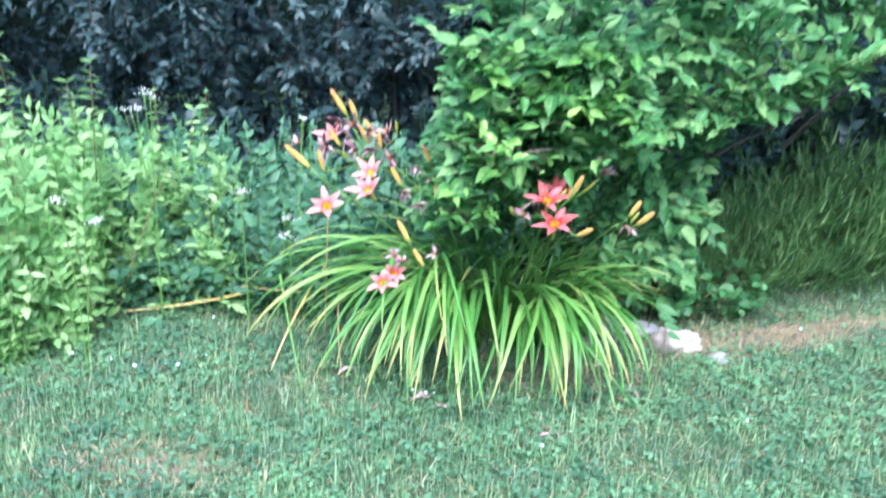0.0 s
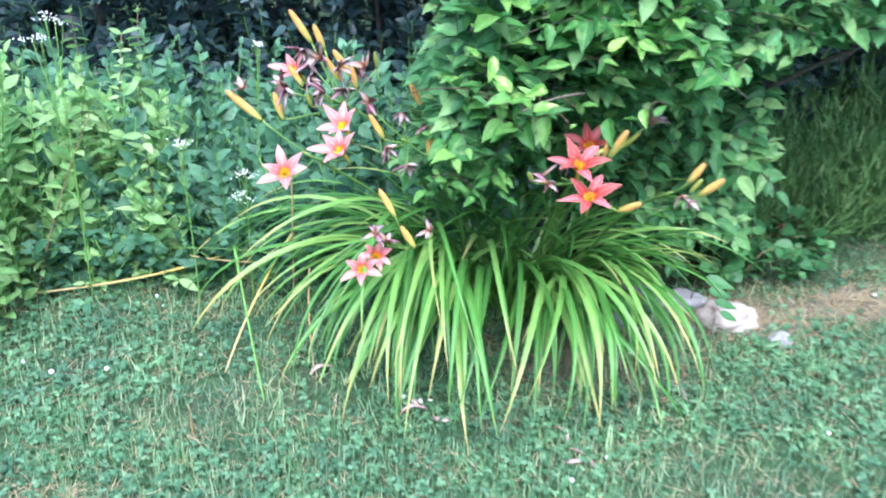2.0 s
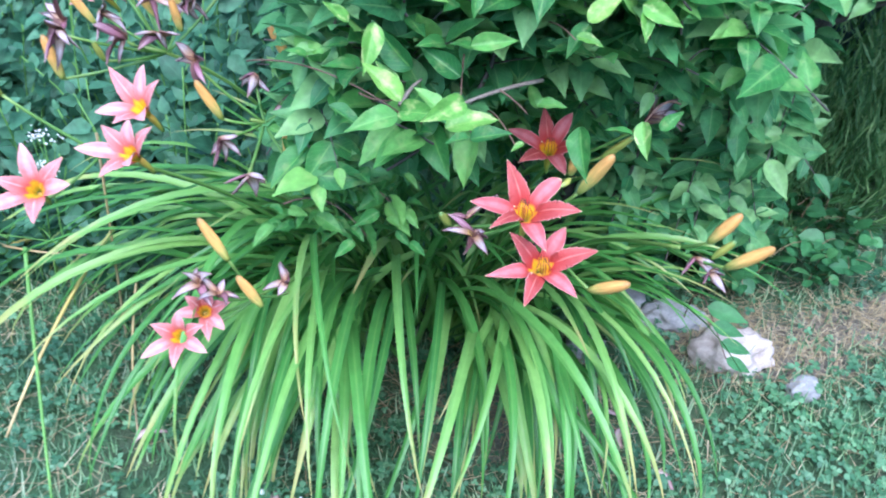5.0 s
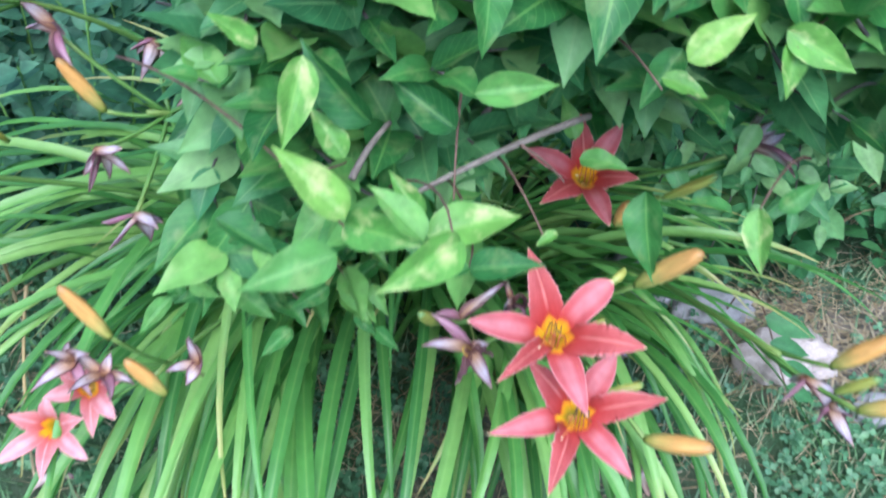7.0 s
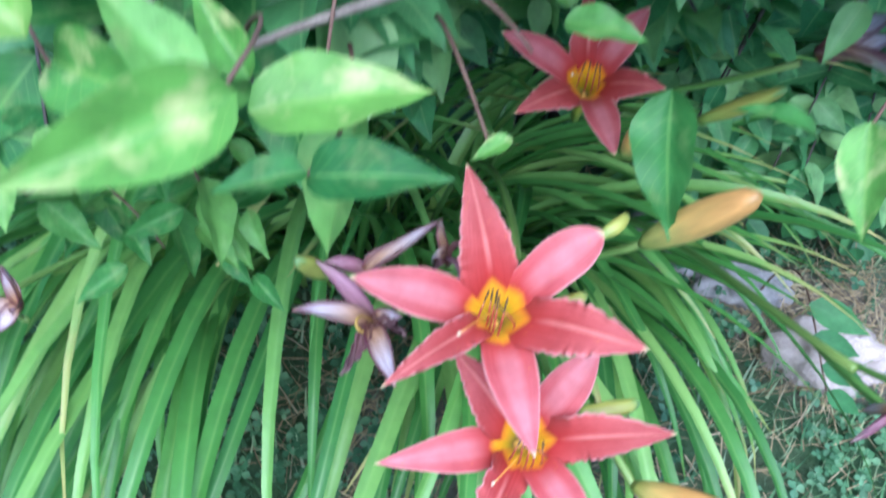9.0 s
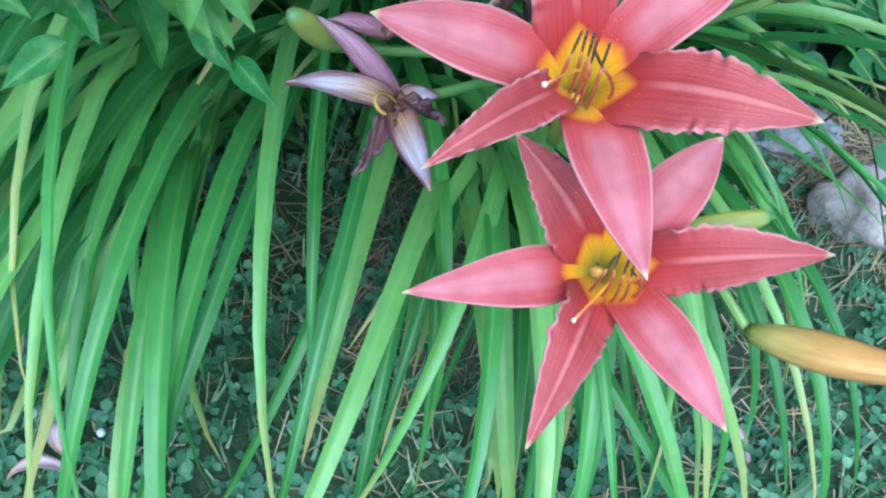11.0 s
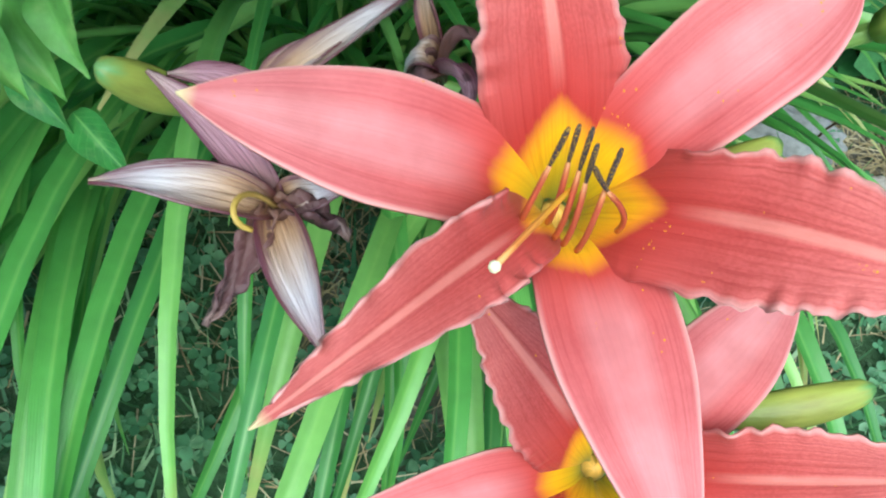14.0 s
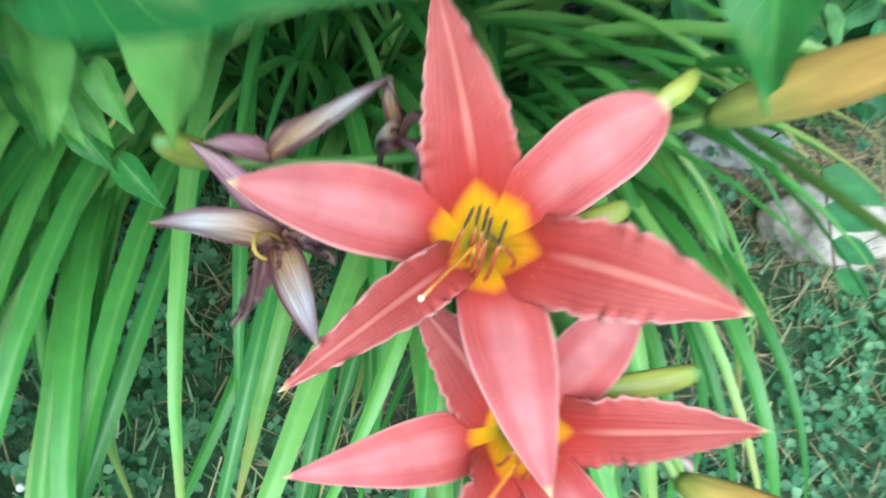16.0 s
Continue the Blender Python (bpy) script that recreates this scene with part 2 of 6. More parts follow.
    links.new(noise_node(nodes, links, 70.0, 4, tex.outputs["Object"]).outputs[0], cloud.inputs[0])
    col = mix_rgb(nodes, links, "MULTIPLY", gate.outputs[0], col, cloud.outputs[0])
    rim = ramp(nodes, ((0.435 if crinkle > 0.4 else 0.455, (0, 0, 0)), (0.495, (1, 1, 1))))
    links.new(off, rim.inputs[0])
    col = mix_rgb(nodes, links, "MIX", math_node(nodes, links, "MULTIPLY", math_node(nodes, links, "MULTIPLY", rim.outputs[0], gate.outputs[0]), 0.7), col, (0.85, 0.47, 0.43))
    end = ramp(nodes, ((0.965, (0, 0, 0)), (0.995, (1, 1, 1))))
    links.new(v, end.inputs[0])
    col = mix_rgb(nodes, links, "MIX", end.outputs[0], col, (0.80, 0.66, 0.36))
    # specks of fallen pollen
    vor = nodes.new("ShaderNodeTexVoronoi")
    vor.inputs["Scale"].default_value = 800.0
    links.new(tex.outputs["Object"], vor.inputs["Vector"])
    speck = math_node(nodes, links, "MULTIPLY", math_node(nodes, links, "LESS_THAN", vor.outputs["Distance"], 0.17), math_node(nodes, links, "GREATER_THAN", broad.outputs[0], 0.64))
    col = mix_rgb(nodes, links, "MIX", speck, col, (0.75, 0.28, 0.02))
    links.new(col, bsdf.inputs["Base Color"])
    bsdf.inputs["Roughness"].default_value = 0.48
    bsdf.inputs["Specular IOR Level"].default_value = 0.22
    bsdf.inputs["Sheen Weight"].default_value = 0.06
    h = math_node(nodes, links, "ADD", streak.outputs[0], math_node(nodes, links, "MULTIPLY", crink.outputs[0], crinkle))
    h = math_node(nodes, links, "ADD", h, math_node(nodes, links, "MULTIPLY", wave, -0.10 if crinkle > 0.4 else -0.03))
    b = nodes.new("ShaderNodeBump")
    b.inputs["Strength"].default_value, b.inputs["Distance"].default_value = (0.38 if crinkle > 0.4 else 0.22), 0.0006
    links.new(h, b.inputs["Height"])
    links.new(b.outputs[0], bsdf.inputs["Normal"])
    thin(m, nodes, links, bsdf, col, 0.30)
    return m


M_PETAL = petal_material("inner_petal", (0.50, 0.044, 0.037), (0.53, 0.085, 0.076), (0.58, 0.14, 0.128), (0.76, 0.27, 0.22), 0.026, 0.7)
# its broad band puts the soft highlight along the middle into the colour
M_SEPAL = petal_material("outer_petal", (0.57, 0.066, 0.056), (0.61, 0.132, 0.134), (0.65, 0.185, 0.190), (0.72, 0.28, 0.285), 0.13, 0.25)


M_PETAL_PALE = petal_material("pale_inner_petal", (0.68, 0.14, 0.11), (0.74, 0.25, 0.23), (0.80, 0.35, 0.34), (0.86, 0.55, 0.52), 0.028, 0.6)
M_SEPAL_PALE = petal_material("pale_outer_petal", (0.72, 0.19, 0.16), (0.78, 0.31, 0.30), (0.82, 0.42, 0.42), (0.86, 0.52, 0.52), 0.11, 0.2)


def streaked_material(name, stops, across, rough=0.6, bump=0.4, mottled=0.35, rim=None):
    """Colour along v by stops, with fine long streaks."""
    m, nodes, links, bsdf = nodes_of(name)
    tex = nodes.new("ShaderNodeTexCoord")
    sep = nodes.new("ShaderNodeSeparateXYZ")
    links.new(tex.outputs["UV"], sep.inputs[0])
    comb = nodes.new("ShaderNodeCombineXYZ")
    links.new(math_node(nodes, links, "MULTIPLY", sep.outputs[0], across), comb.inputs[0])
    links.new(math_node(nodes, links, "MULTIPLY", sep.outputs[1], 2.5), comb.inputs[1])
    links.new(math_node(nodes, links, "MULTIPLY", nodes.new("ShaderNodeObjectInfo").outputs["Random"], 30.0), comb.inputs[2])
    n = noise_node(nodes, links, 1.0, 4, comb.outputs[0])
    r = ramp(nodes, stops)
    links.new(math_node(nodes, links, "ADD", sep.outputs[1], math_node(nodes, links, "MULTIPLY", math_node(nodes, links, "SUBTRACT", n.outputs[0], 0.5), mottled)), r.inputs[0])
    sh = ramp(nodes, ((0.34, (0.50, 0.44, 0.45)), (0.5, (0.95, 0.94, 0.94)), (0.7, (1.15, 1.15, 1.15))) if across > 20 else ((0.3, (0.65, 0.6, 0.6)), (0.7, (1.15, 1.15, 1.15))))
    links.new(n.outputs[0], sh.inputs[0])
    col = mix_rgb(nodes, links, "MULTIPLY", 0.8, r.outputs[0], sh.outputs[0])
    if rim is not None:
        off = math_node(nodes, links, "ABSOLUTE", math_node(nodes, links, "SUBTRACT", sep.outputs[0], 0.5))
        e = ramp(nodes, ((0.30, (0, 0, 0)), (0.50, (1, 1, 1))))
        links.new(math_node(nodes, links, "ADD", off, math_node(nodes, links, "MULTIPLY", math_node(nodes, links, "SUBTRACT", n.outputs[0], 0.5), 0.6)), e.inputs[0])
        col = mix_rgb(nodes, links, "MIX", e.outputs[0], col, rim)
    links.new(col, bsdf.inputs["Base Color"])
    bsdf.inputs["Roughness"].default_value = rough
    b = nodes.new("ShaderNodeBump")
    b.inputs["Strength"].default_value, b.inputs["Distance"].default_value = bump, 0.0008
    links.new(n.outputs[0], b.inputs["Height"])
    links.new(b.outputs[0], bsdf.inputs["Normal"])
    return m


M_BUD = streaked_material("orange_bud", ((0.0, (0.22, 0.32, 0.05)), (0.22, (0.58, 0.48, 0.13)), (0.5, (0.76, 0.43, 0.12)), (0.9, (0.68, 0.35, 0.10)), (1.0, (0.34, 0.20, 0.06))), 9.0, 0.45)
M_TURNING = streaked_material("turning_bud", ((0.0, (0.30, 0.42, 0.08)), (0.3, (0.62, 0.58, 0.15)), (0.55, (0.78, 0.50, 0.14)), (0.9, (0.74, 0.40, 0.12)), (1.0, (0.34, 0.20, 0.06))), 9.0, 0.45)
M_GREEN_BUD = streaked_material("green_bud", ((0.0, (0.20, 0.33, 0.06)), (0.5, (0.38, 0.40, 0.08)), (0.88, (0.32, 0.36, 0.07)), (1.0, (0.12, 0.26, 0.08))), 9.0, 0.45)
M_WITHER = streaked_material("withered_petal", ((0.0, (0.17, 0.07, 0.03)), (0.22, (0.46, 0.27, 0.15)), (0.46, (0.50, 0.38, 0.33)), (0.66, (0.54, 0.48, 0.50)), (0.9, (0.36, 0.26, 0.28)), (1.0, (0.52, 0.40, 0.28))), 24.0, 0.40, 0.8, 0.2, rim=(0.11, 0.03, 0.04))
M_WITHER_DARK = streaked_material("dried_petal", ((0.0, (0.16, 0.07, 0.04)), (0.4, (0.13, 0.055, 0.055)), (0.8, (0.075, 0.03, 0.035)), (1.0, (0.22, 0.14, 0.12))), 12.0, 0.6, 0.8)
M_WITHER_MAUVE = streaked_material("mauve_petal", ((0.0, (0.22, 0.12, 0.10)), (0.3, (0.34, 0.15, 0.19)), (0.7, (0.44, 0.24, 0.29)), (1.0, (0.50, 0.38, 0.34))), 24.0, 0.45, 0.8, 0.2, rim=(0.12, 0.03, 0.05))
M_TUBE = streaked_material("flower_tube", ((0.0, (0.20, 0.32, 0.06)), (0.5, (0.55, 0.45, 0.06)), (1.0, (0.75, 0.42, 0.08))), 8.0, 0.5)
M_FILAMENT = streaked_material("filament", ((0.0, (0.72, 0.30, 0.03)), (0.2, (0.46, 0.095, 0.03)), (0.8, (0.42, 0.075, 0.035)), (1.0, (0.52, 0.20, 0.06))), 4.0, 0.5, 0.2, 0.1)
M_PISTIL = streaked_material("pistil", ((0.0, (0.90, 0.55, 0.02)), (0.6, (0.86, 0.42, 0.03)), (0.9, (0.78, 0.26, 0.06)), (1.0, (0.80, 0.40, 0.15))), 4.0, 0.45, 0.1, 0.05)
M_STIGMA = plain_material("stigma", (0.80, 0.68, 0.38), (0.90, 0.84, 0.62), 900, 0.6)
M_DRIED_STAMEN = streaked_material("dried_stamen", ((0.0, (0.30, 0.18, 0.05)), (1.0, (0.66, 0.44, 0.08))), 4.0, 0.6, 0.3)
M_SCAPE = streaked_material("scape", ((0.0, (0.10, 0.25, 0.05)), (0.7, (0.15, 0.32, 0.07)), (1.0, (0.22, 0.34, 0.08))), 6.0, 0.45, 0.2)


def anther_material():
    m, nodes, links, bsdf = nodes_of("anther")
    tex = nodes.new("ShaderNodeTexCoord")
    n = noise_node(nodes, links, 3200.0, 3, tex.outputs["Object"])
    r = ramp(nodes, ((0.44, (0.030, 0.022, 0.028)), (0.53, (0.085, 0.055, 0.045)), (0.59, (0.16, 0.09, 0.02)), (0.64, (0.72, 0.40, 0.01))))
    links.new(n.outputs[0], r.inputs[0])
    links.new(r.outputs[0], bsdf.inputs["Base Color"])
    bsdf.inputs["Roughness"].default_value = 0.8
    b = nodes.new("ShaderNodeBump")
    b.inputs["Strength"].default_value, b.inputs["Distance"].default_value = 1.0, 0.0006
    links.new(n.outputs[0], b.inputs["Height"])
    links.new(b.outputs[0], bsdf.inputs["Normal"])
    return m


M_ANTHER = anther_material()


def ground_material():
    """Moss and soil, bare and tan where the attribute says so."""
    m, nodes, links, bsdf = nodes_of("lawn_soil")
    tex = nodes.new("ShaderNodeTexCoord")
    n1 = noise_node(nodes, links, 5.0, 5, tex.outputs["Object"])
    n2 = noise_node(nodes, links, 70.0, 6, tex.outputs["Object"], 0.7)
    n3 = noise_node(nodes, links, 14.0, 5, tex.outputs["Object"])
    soil = ramp(nodes, ((0.3, (0.045, 0.04, 0.026)), (0.7, (0.13, 0.115, 0.078))))
    links.new(n2.outputs[0], soil.inputs[0])
    moss = ramp(nodes, ((0.3, (0.03, 0.08, 0.03)), (0.7, (0.075, 0.15, 0.065))))
    links.new(n2.outputs[0], moss.inputs[0])
    dry = ramp(nodes, ((0.25, (0.085, 0.075, 0.06)), (0.5, (0.175, 0.155, 0.125)), (0.75, (0.36, 0.32, 0.27))))
    links.new(math_node(nodes, links, "ADD", math_node(nodes, links, "MULTIPLY", n2.outputs[0], 0.6), math_node(nodes, links, "MULTIPLY", n3.outputs[0], 0.4)), dry.inputs[0])
    f = ramp(nodes, ((0.50, (1, 1, 1)), (0.75, (0.25, 0.25, 0.25))))
    links.new(n1.outputs[0], f.inputs[0])
    col = mix_rgb(nodes, links, "MIX", f.outputs[0], soil.outputs[0], moss.outputs[0])
    att = nodes.new("ShaderNodeAttribute")
    att.attribute_name = "bare"
    e = ramp(nodes, ((0.28, (0, 0, 0)), (0.55, (1, 1, 1))))
    links.new(math_node(nodes, links, "ADD", att.outputs["Fac"], math_node(nodes, links, "MULTIPLY", math_node(nodes, links, "SUBTRACT", n3.outputs[0], 0.5), 0.7)), e.inputs[0])
    col = mix_rgb(nodes, links, "MIX", e.outputs[0], col, dry.outputs[0])
    links.new(col, bsdf.inputs["Base Color"])
    bsdf.inputs["Roughness"].default_value = 0.95
    b = nodes.new("ShaderNodeBump")
    b.inputs["Strength"].default_value, b.inputs["Distance"].default_value = 1.0, 0.012
    links.new(n2.outputs[0], b.inputs["Height"])
    links.new(b.outputs[0], bsdf.inputs["Normal"])
    return m


M_GROUND = ground_material()
# near-black paints the deep shade behind the hedges onto the backdrop
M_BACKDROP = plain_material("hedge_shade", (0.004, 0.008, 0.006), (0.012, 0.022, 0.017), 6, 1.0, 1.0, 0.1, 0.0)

# ---- mesh helpers ----


def mesh_from(name, verts, faces, material, uvs=None, smooth=True):
    me = bpy.data.meshes.new(name)
    me.from_pydata(np.asarray(verts, float).tolist() if not isinstance(verts, list) else verts, [], faces if isinstance(faces, list) else faces.tolist())
    if uvs is not None:
        layer = me.uv_layers.new(name="UVMap")
        idx = np.empty(len(me.loops), np.int32)
        me.loops.foreach_get("vertex_index", idx)
        layer.data.foreach_set("uv", np.asarray(uvs, np.float32)[idx].ravel())
    if smooth:
        me.polygons.foreach_set("use_smooth", np.ones(len(me.polygons), bool))
    me.materials.append(material)
    return me


def put(name, me, parent=None, label="", m=None):
    ob = new(name, me)
    if parent is not None:
        ob.parent = parent
    if m is not None:
        ob.matrix_basis = m
    return tagged(ob, label) if label else ob


def thing(name, label, category, at=(0, 0, 0), group="", kind=""):
    ob = new(name)
    ob.empty_display_size = 0.05
    ob.location = at
    return tagged(ob, label, category, group, kind)


def unit(v):
    v = np.asarray(v, float)
    return v / max(1e-9, np.linalg.norm(v))


def axes(p, along, up, s=1.0):
    """A 4 x 4 matrix: y along the blade, z close to up."""
    y = unit(along)
    x = unit(np.cross(y, up))
    z = np.cross(x, y)
    m = np.eye(4)
    m[:3, 0], m[:3, 1], m[:3, 2], m[:3, 3] = x * s, y * s, z * s, p
    return m


def blade(length, width, shape, nv=7, nu=4, fold=0.3, droop=0.2, wave=0.0, phase=0.0):
    """A leaf along +y from the origin, faces up, as verts, faces and uvs."""
    verts, uvs = [], []
    for j in range(nv + 1):
        v = j / nv
        w = width * shape(v) / 2
        for i in range(nu + 1):
            u = i / nu * 2 - 1
            verts.append((u * w, v * length, abs(u) * w * fold - droop * length * v * v + wave * width * abs(u) * math.sin(v * 17 + phase + u)))
            uvs.append((i / nu, v))
    faces = [[j * (nu + 1) + i, j * (nu + 1) + i + 1, (j + 1) * (nu + 1) + i + 1, (j + 1) * (nu + 1) + i] for j in range(nv) for i in range(nu)]
    return np.array(verts), np.array(faces), np.array(uvs)


def ovate(v):
    v = min(1, max(0.0, v))
    return max(0.02, 3.25 * v ** 0.64 * (1 - v) ** 1.22)


def lance(v):
    return max(0.03, math.sin(math.pi * v ** 0.85) ** 0.9)


def roundish(v):
    return max(0.05, math.sin(math.pi * v ** 0.9) ** 0.6)


def stamped(templates, mats, choice):
    """All copies of small templates at many 4 x 4 matrices, as one mesh's verts, faces and uvs."""
    vs, fs, us, base = [], [], [], 0
    mats = np.asarray(mats)
    for k, (v, f, u) in enumerate(templates):
        ms = mats[choice == k]
        if not len(ms):
            continue
        w = np.einsum("kij,nj->kni", ms[:, :3, :3], v) + ms[:, None, :3, 3]
        vs.append(w.reshape(-1, 3))
        fs.append((f[None] + (base + np.arange(len(ms)) * len(v))[:, None, None]).reshape(-1, f.shape[1]))
        us.append(np.tile(u, (len(ms), 1)))
        base += len(ms) * len(v)
    return np.concatenate(vs), np.concatenate(fs), np.concatenate(us)


def tube(points, radii, sides=6):
    """A tapered tube along points, as verts and faces."""
    pts = [np.asarray(p, float) for p in points]
    verts, faces = [], []
    ref = np.array((0.31, 0.17, 0.93))
    for k, p in enumerate(pts):
        d = unit(pts[min(k + 1, len(pts) - 1)] - pts[max(k - 1, 0)])
        a = unit(np.cross(d, ref))
        b = np.cross(d, a)
        for i in range(sides):
            t = 2 * math.pi * i / sides
            verts.append(p + radii[k] * (math.cos(t) * a + math.sin(t) * b))
    n = len(pts)
    for k in range(n - 1):
        for i in range(sides):
            j = (i + 1) % sides
            faces.append([k * sides + i, k * sides + j, (k + 1) * sides + j, (k + 1) * sides + i])
    faces.append([i for i in range(sides)][::-1])
    faces.append([(n - 1) * sides + i for i in range(sides)])
    return verts, faces


def bezier(p, n=10):
    """Points on a Bezier curve of three or four control points."""
    p = [np.asarray(q, float) for q in p]
    out = []
    for k in range(n + 1):
        t, q = k / n, p
        while len(q) > 1:
            q = [(1 - t) * a + t * b for a, b in zip(q, q[1:])]
        out.append(q[0])
    return out


def tube_mesh(name, points, r0, r1, material, sides=6):
    n = len(points)
    v, f = tube(points, [r0 + (r1 - r0) * k / (n - 1) for k in range(n)], sides)
    return mesh_from(name, [tuple(p) for p in v], f, material)


rng = np.random.default_rng(5)

# ---- ground ----


def relief(x, y):
    """Height of the ground: level lawn, slightly uneven, rising a little under the bushes."""
    return 0.012 * math.sin(x * 2.3 + 1) * math.sin(y * 1.9) + 0.006 * math.sin(x * 7.1 + y * 5.3)


def in_dirt(x, y):
    """How bare the soil is, 0 to 1: a strip along the lawn's edge, the lily's foot, a worn spot in the lawn."""
    a = 1.1 - abs((y - (2.88 + 0.40 * (x - 0.85))) / 0.17) if 0.45 < x < 2.4 else 0
    a *= (0.66 + 0.34 * math.sin(x * 9 + 2 * math.sin(y * 11))) * (1 - 0.55 * max(0, min(1, (x - 1.25) / 0.5)))
    a *= min(1, (x - 0.62) / 0.2) if x > 0.62 else 0
    b = 0.40 * (1 - math.hypot((x - 0.38) / 0.36, (y - 2.62) / 0.26))
    c = 0.42 * (1 - math.hypot((x + 0.62) / 0.34, (y - 1.85) / 0.14))
    d = 0.48 * (1 - math.hypot((x - 0.25) / 0.28, (y - 1.72) / 0.12))
    return max(0, min(1, max(a, b, c, d) * 1.8))


def build_ground():
    xs = np.concatenate(([-400, -60, -15, -6], np.linspace(-3, 3.4, 130), [7, 15, 60, 400]))
    ys = np.concatenate(([-400, -60, -15, -4], np.linspace(-1, 5.5, 132), [9, 20, 60, 400]))
    verts = [(x, y, relief(x, y) + 0.006 * noise.noise(Vector((x * 9, y * 9, 0))) * in_dirt(x, y) if abs(x) < 5 and -2 < y < 7 else 0.0) for y in ys for x in xs]
    n = len(xs)
    faces = [[j * n + i, j * n + i + 1, (j + 1) * n + i + 1, (j + 1) * n + i] for j in range(len(ys) - 1) for i in range(n - 1)]
    me = mesh_from("ground", verts, faces, M_GROUND)
    me.attributes.new("bare", "FLOAT", "POINT").data.foreach_set("value", [in_dirt(x, y) for x, y, _ in verts])
    tagged(put("ground", me), "patchy mown lawn soil with bare tan dirt", "ground", kind="structure")


build_ground()


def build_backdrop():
    """An added wall on all sides, painted near-black as deep shade within shrubbery, with a lumpy face."""
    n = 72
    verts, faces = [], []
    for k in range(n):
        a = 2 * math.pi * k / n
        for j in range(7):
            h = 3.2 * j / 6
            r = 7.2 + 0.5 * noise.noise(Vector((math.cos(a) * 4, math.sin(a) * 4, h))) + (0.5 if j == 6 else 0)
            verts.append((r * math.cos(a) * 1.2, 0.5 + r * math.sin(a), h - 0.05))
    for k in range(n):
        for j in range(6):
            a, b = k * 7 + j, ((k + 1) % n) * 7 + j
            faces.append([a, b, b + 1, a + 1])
    tagged(put("backdrop", mesh_from("backdrop", verts, faces, M_BACKDROP)), "added near-black wall, painted as deep shade in distant shrubbery", "shrubbery", kind="structure")


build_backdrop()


def scatter(n, x0, x1, y0, y1, keep):
    out = []
    while len(out) < n:
        x, y = rng.uniform(x0, x1), rng.uniform(y0, y1)
        if rng.random() < keep(x, y):
            out.append((x, y))
    return out


def lawn_edge(x):
    """How far back the mown lawn reaches."""
    return 2.75 + 0.33 * max(0, x - 0.7) - 0.1 * max(0, -x - 0.6)


def lawn_density(x, y):
    d = 1 - 0.8 * in_dirt(x, y)
    if y > lawn_edge(x) + 0.25:
        d *= 0.35
    return d


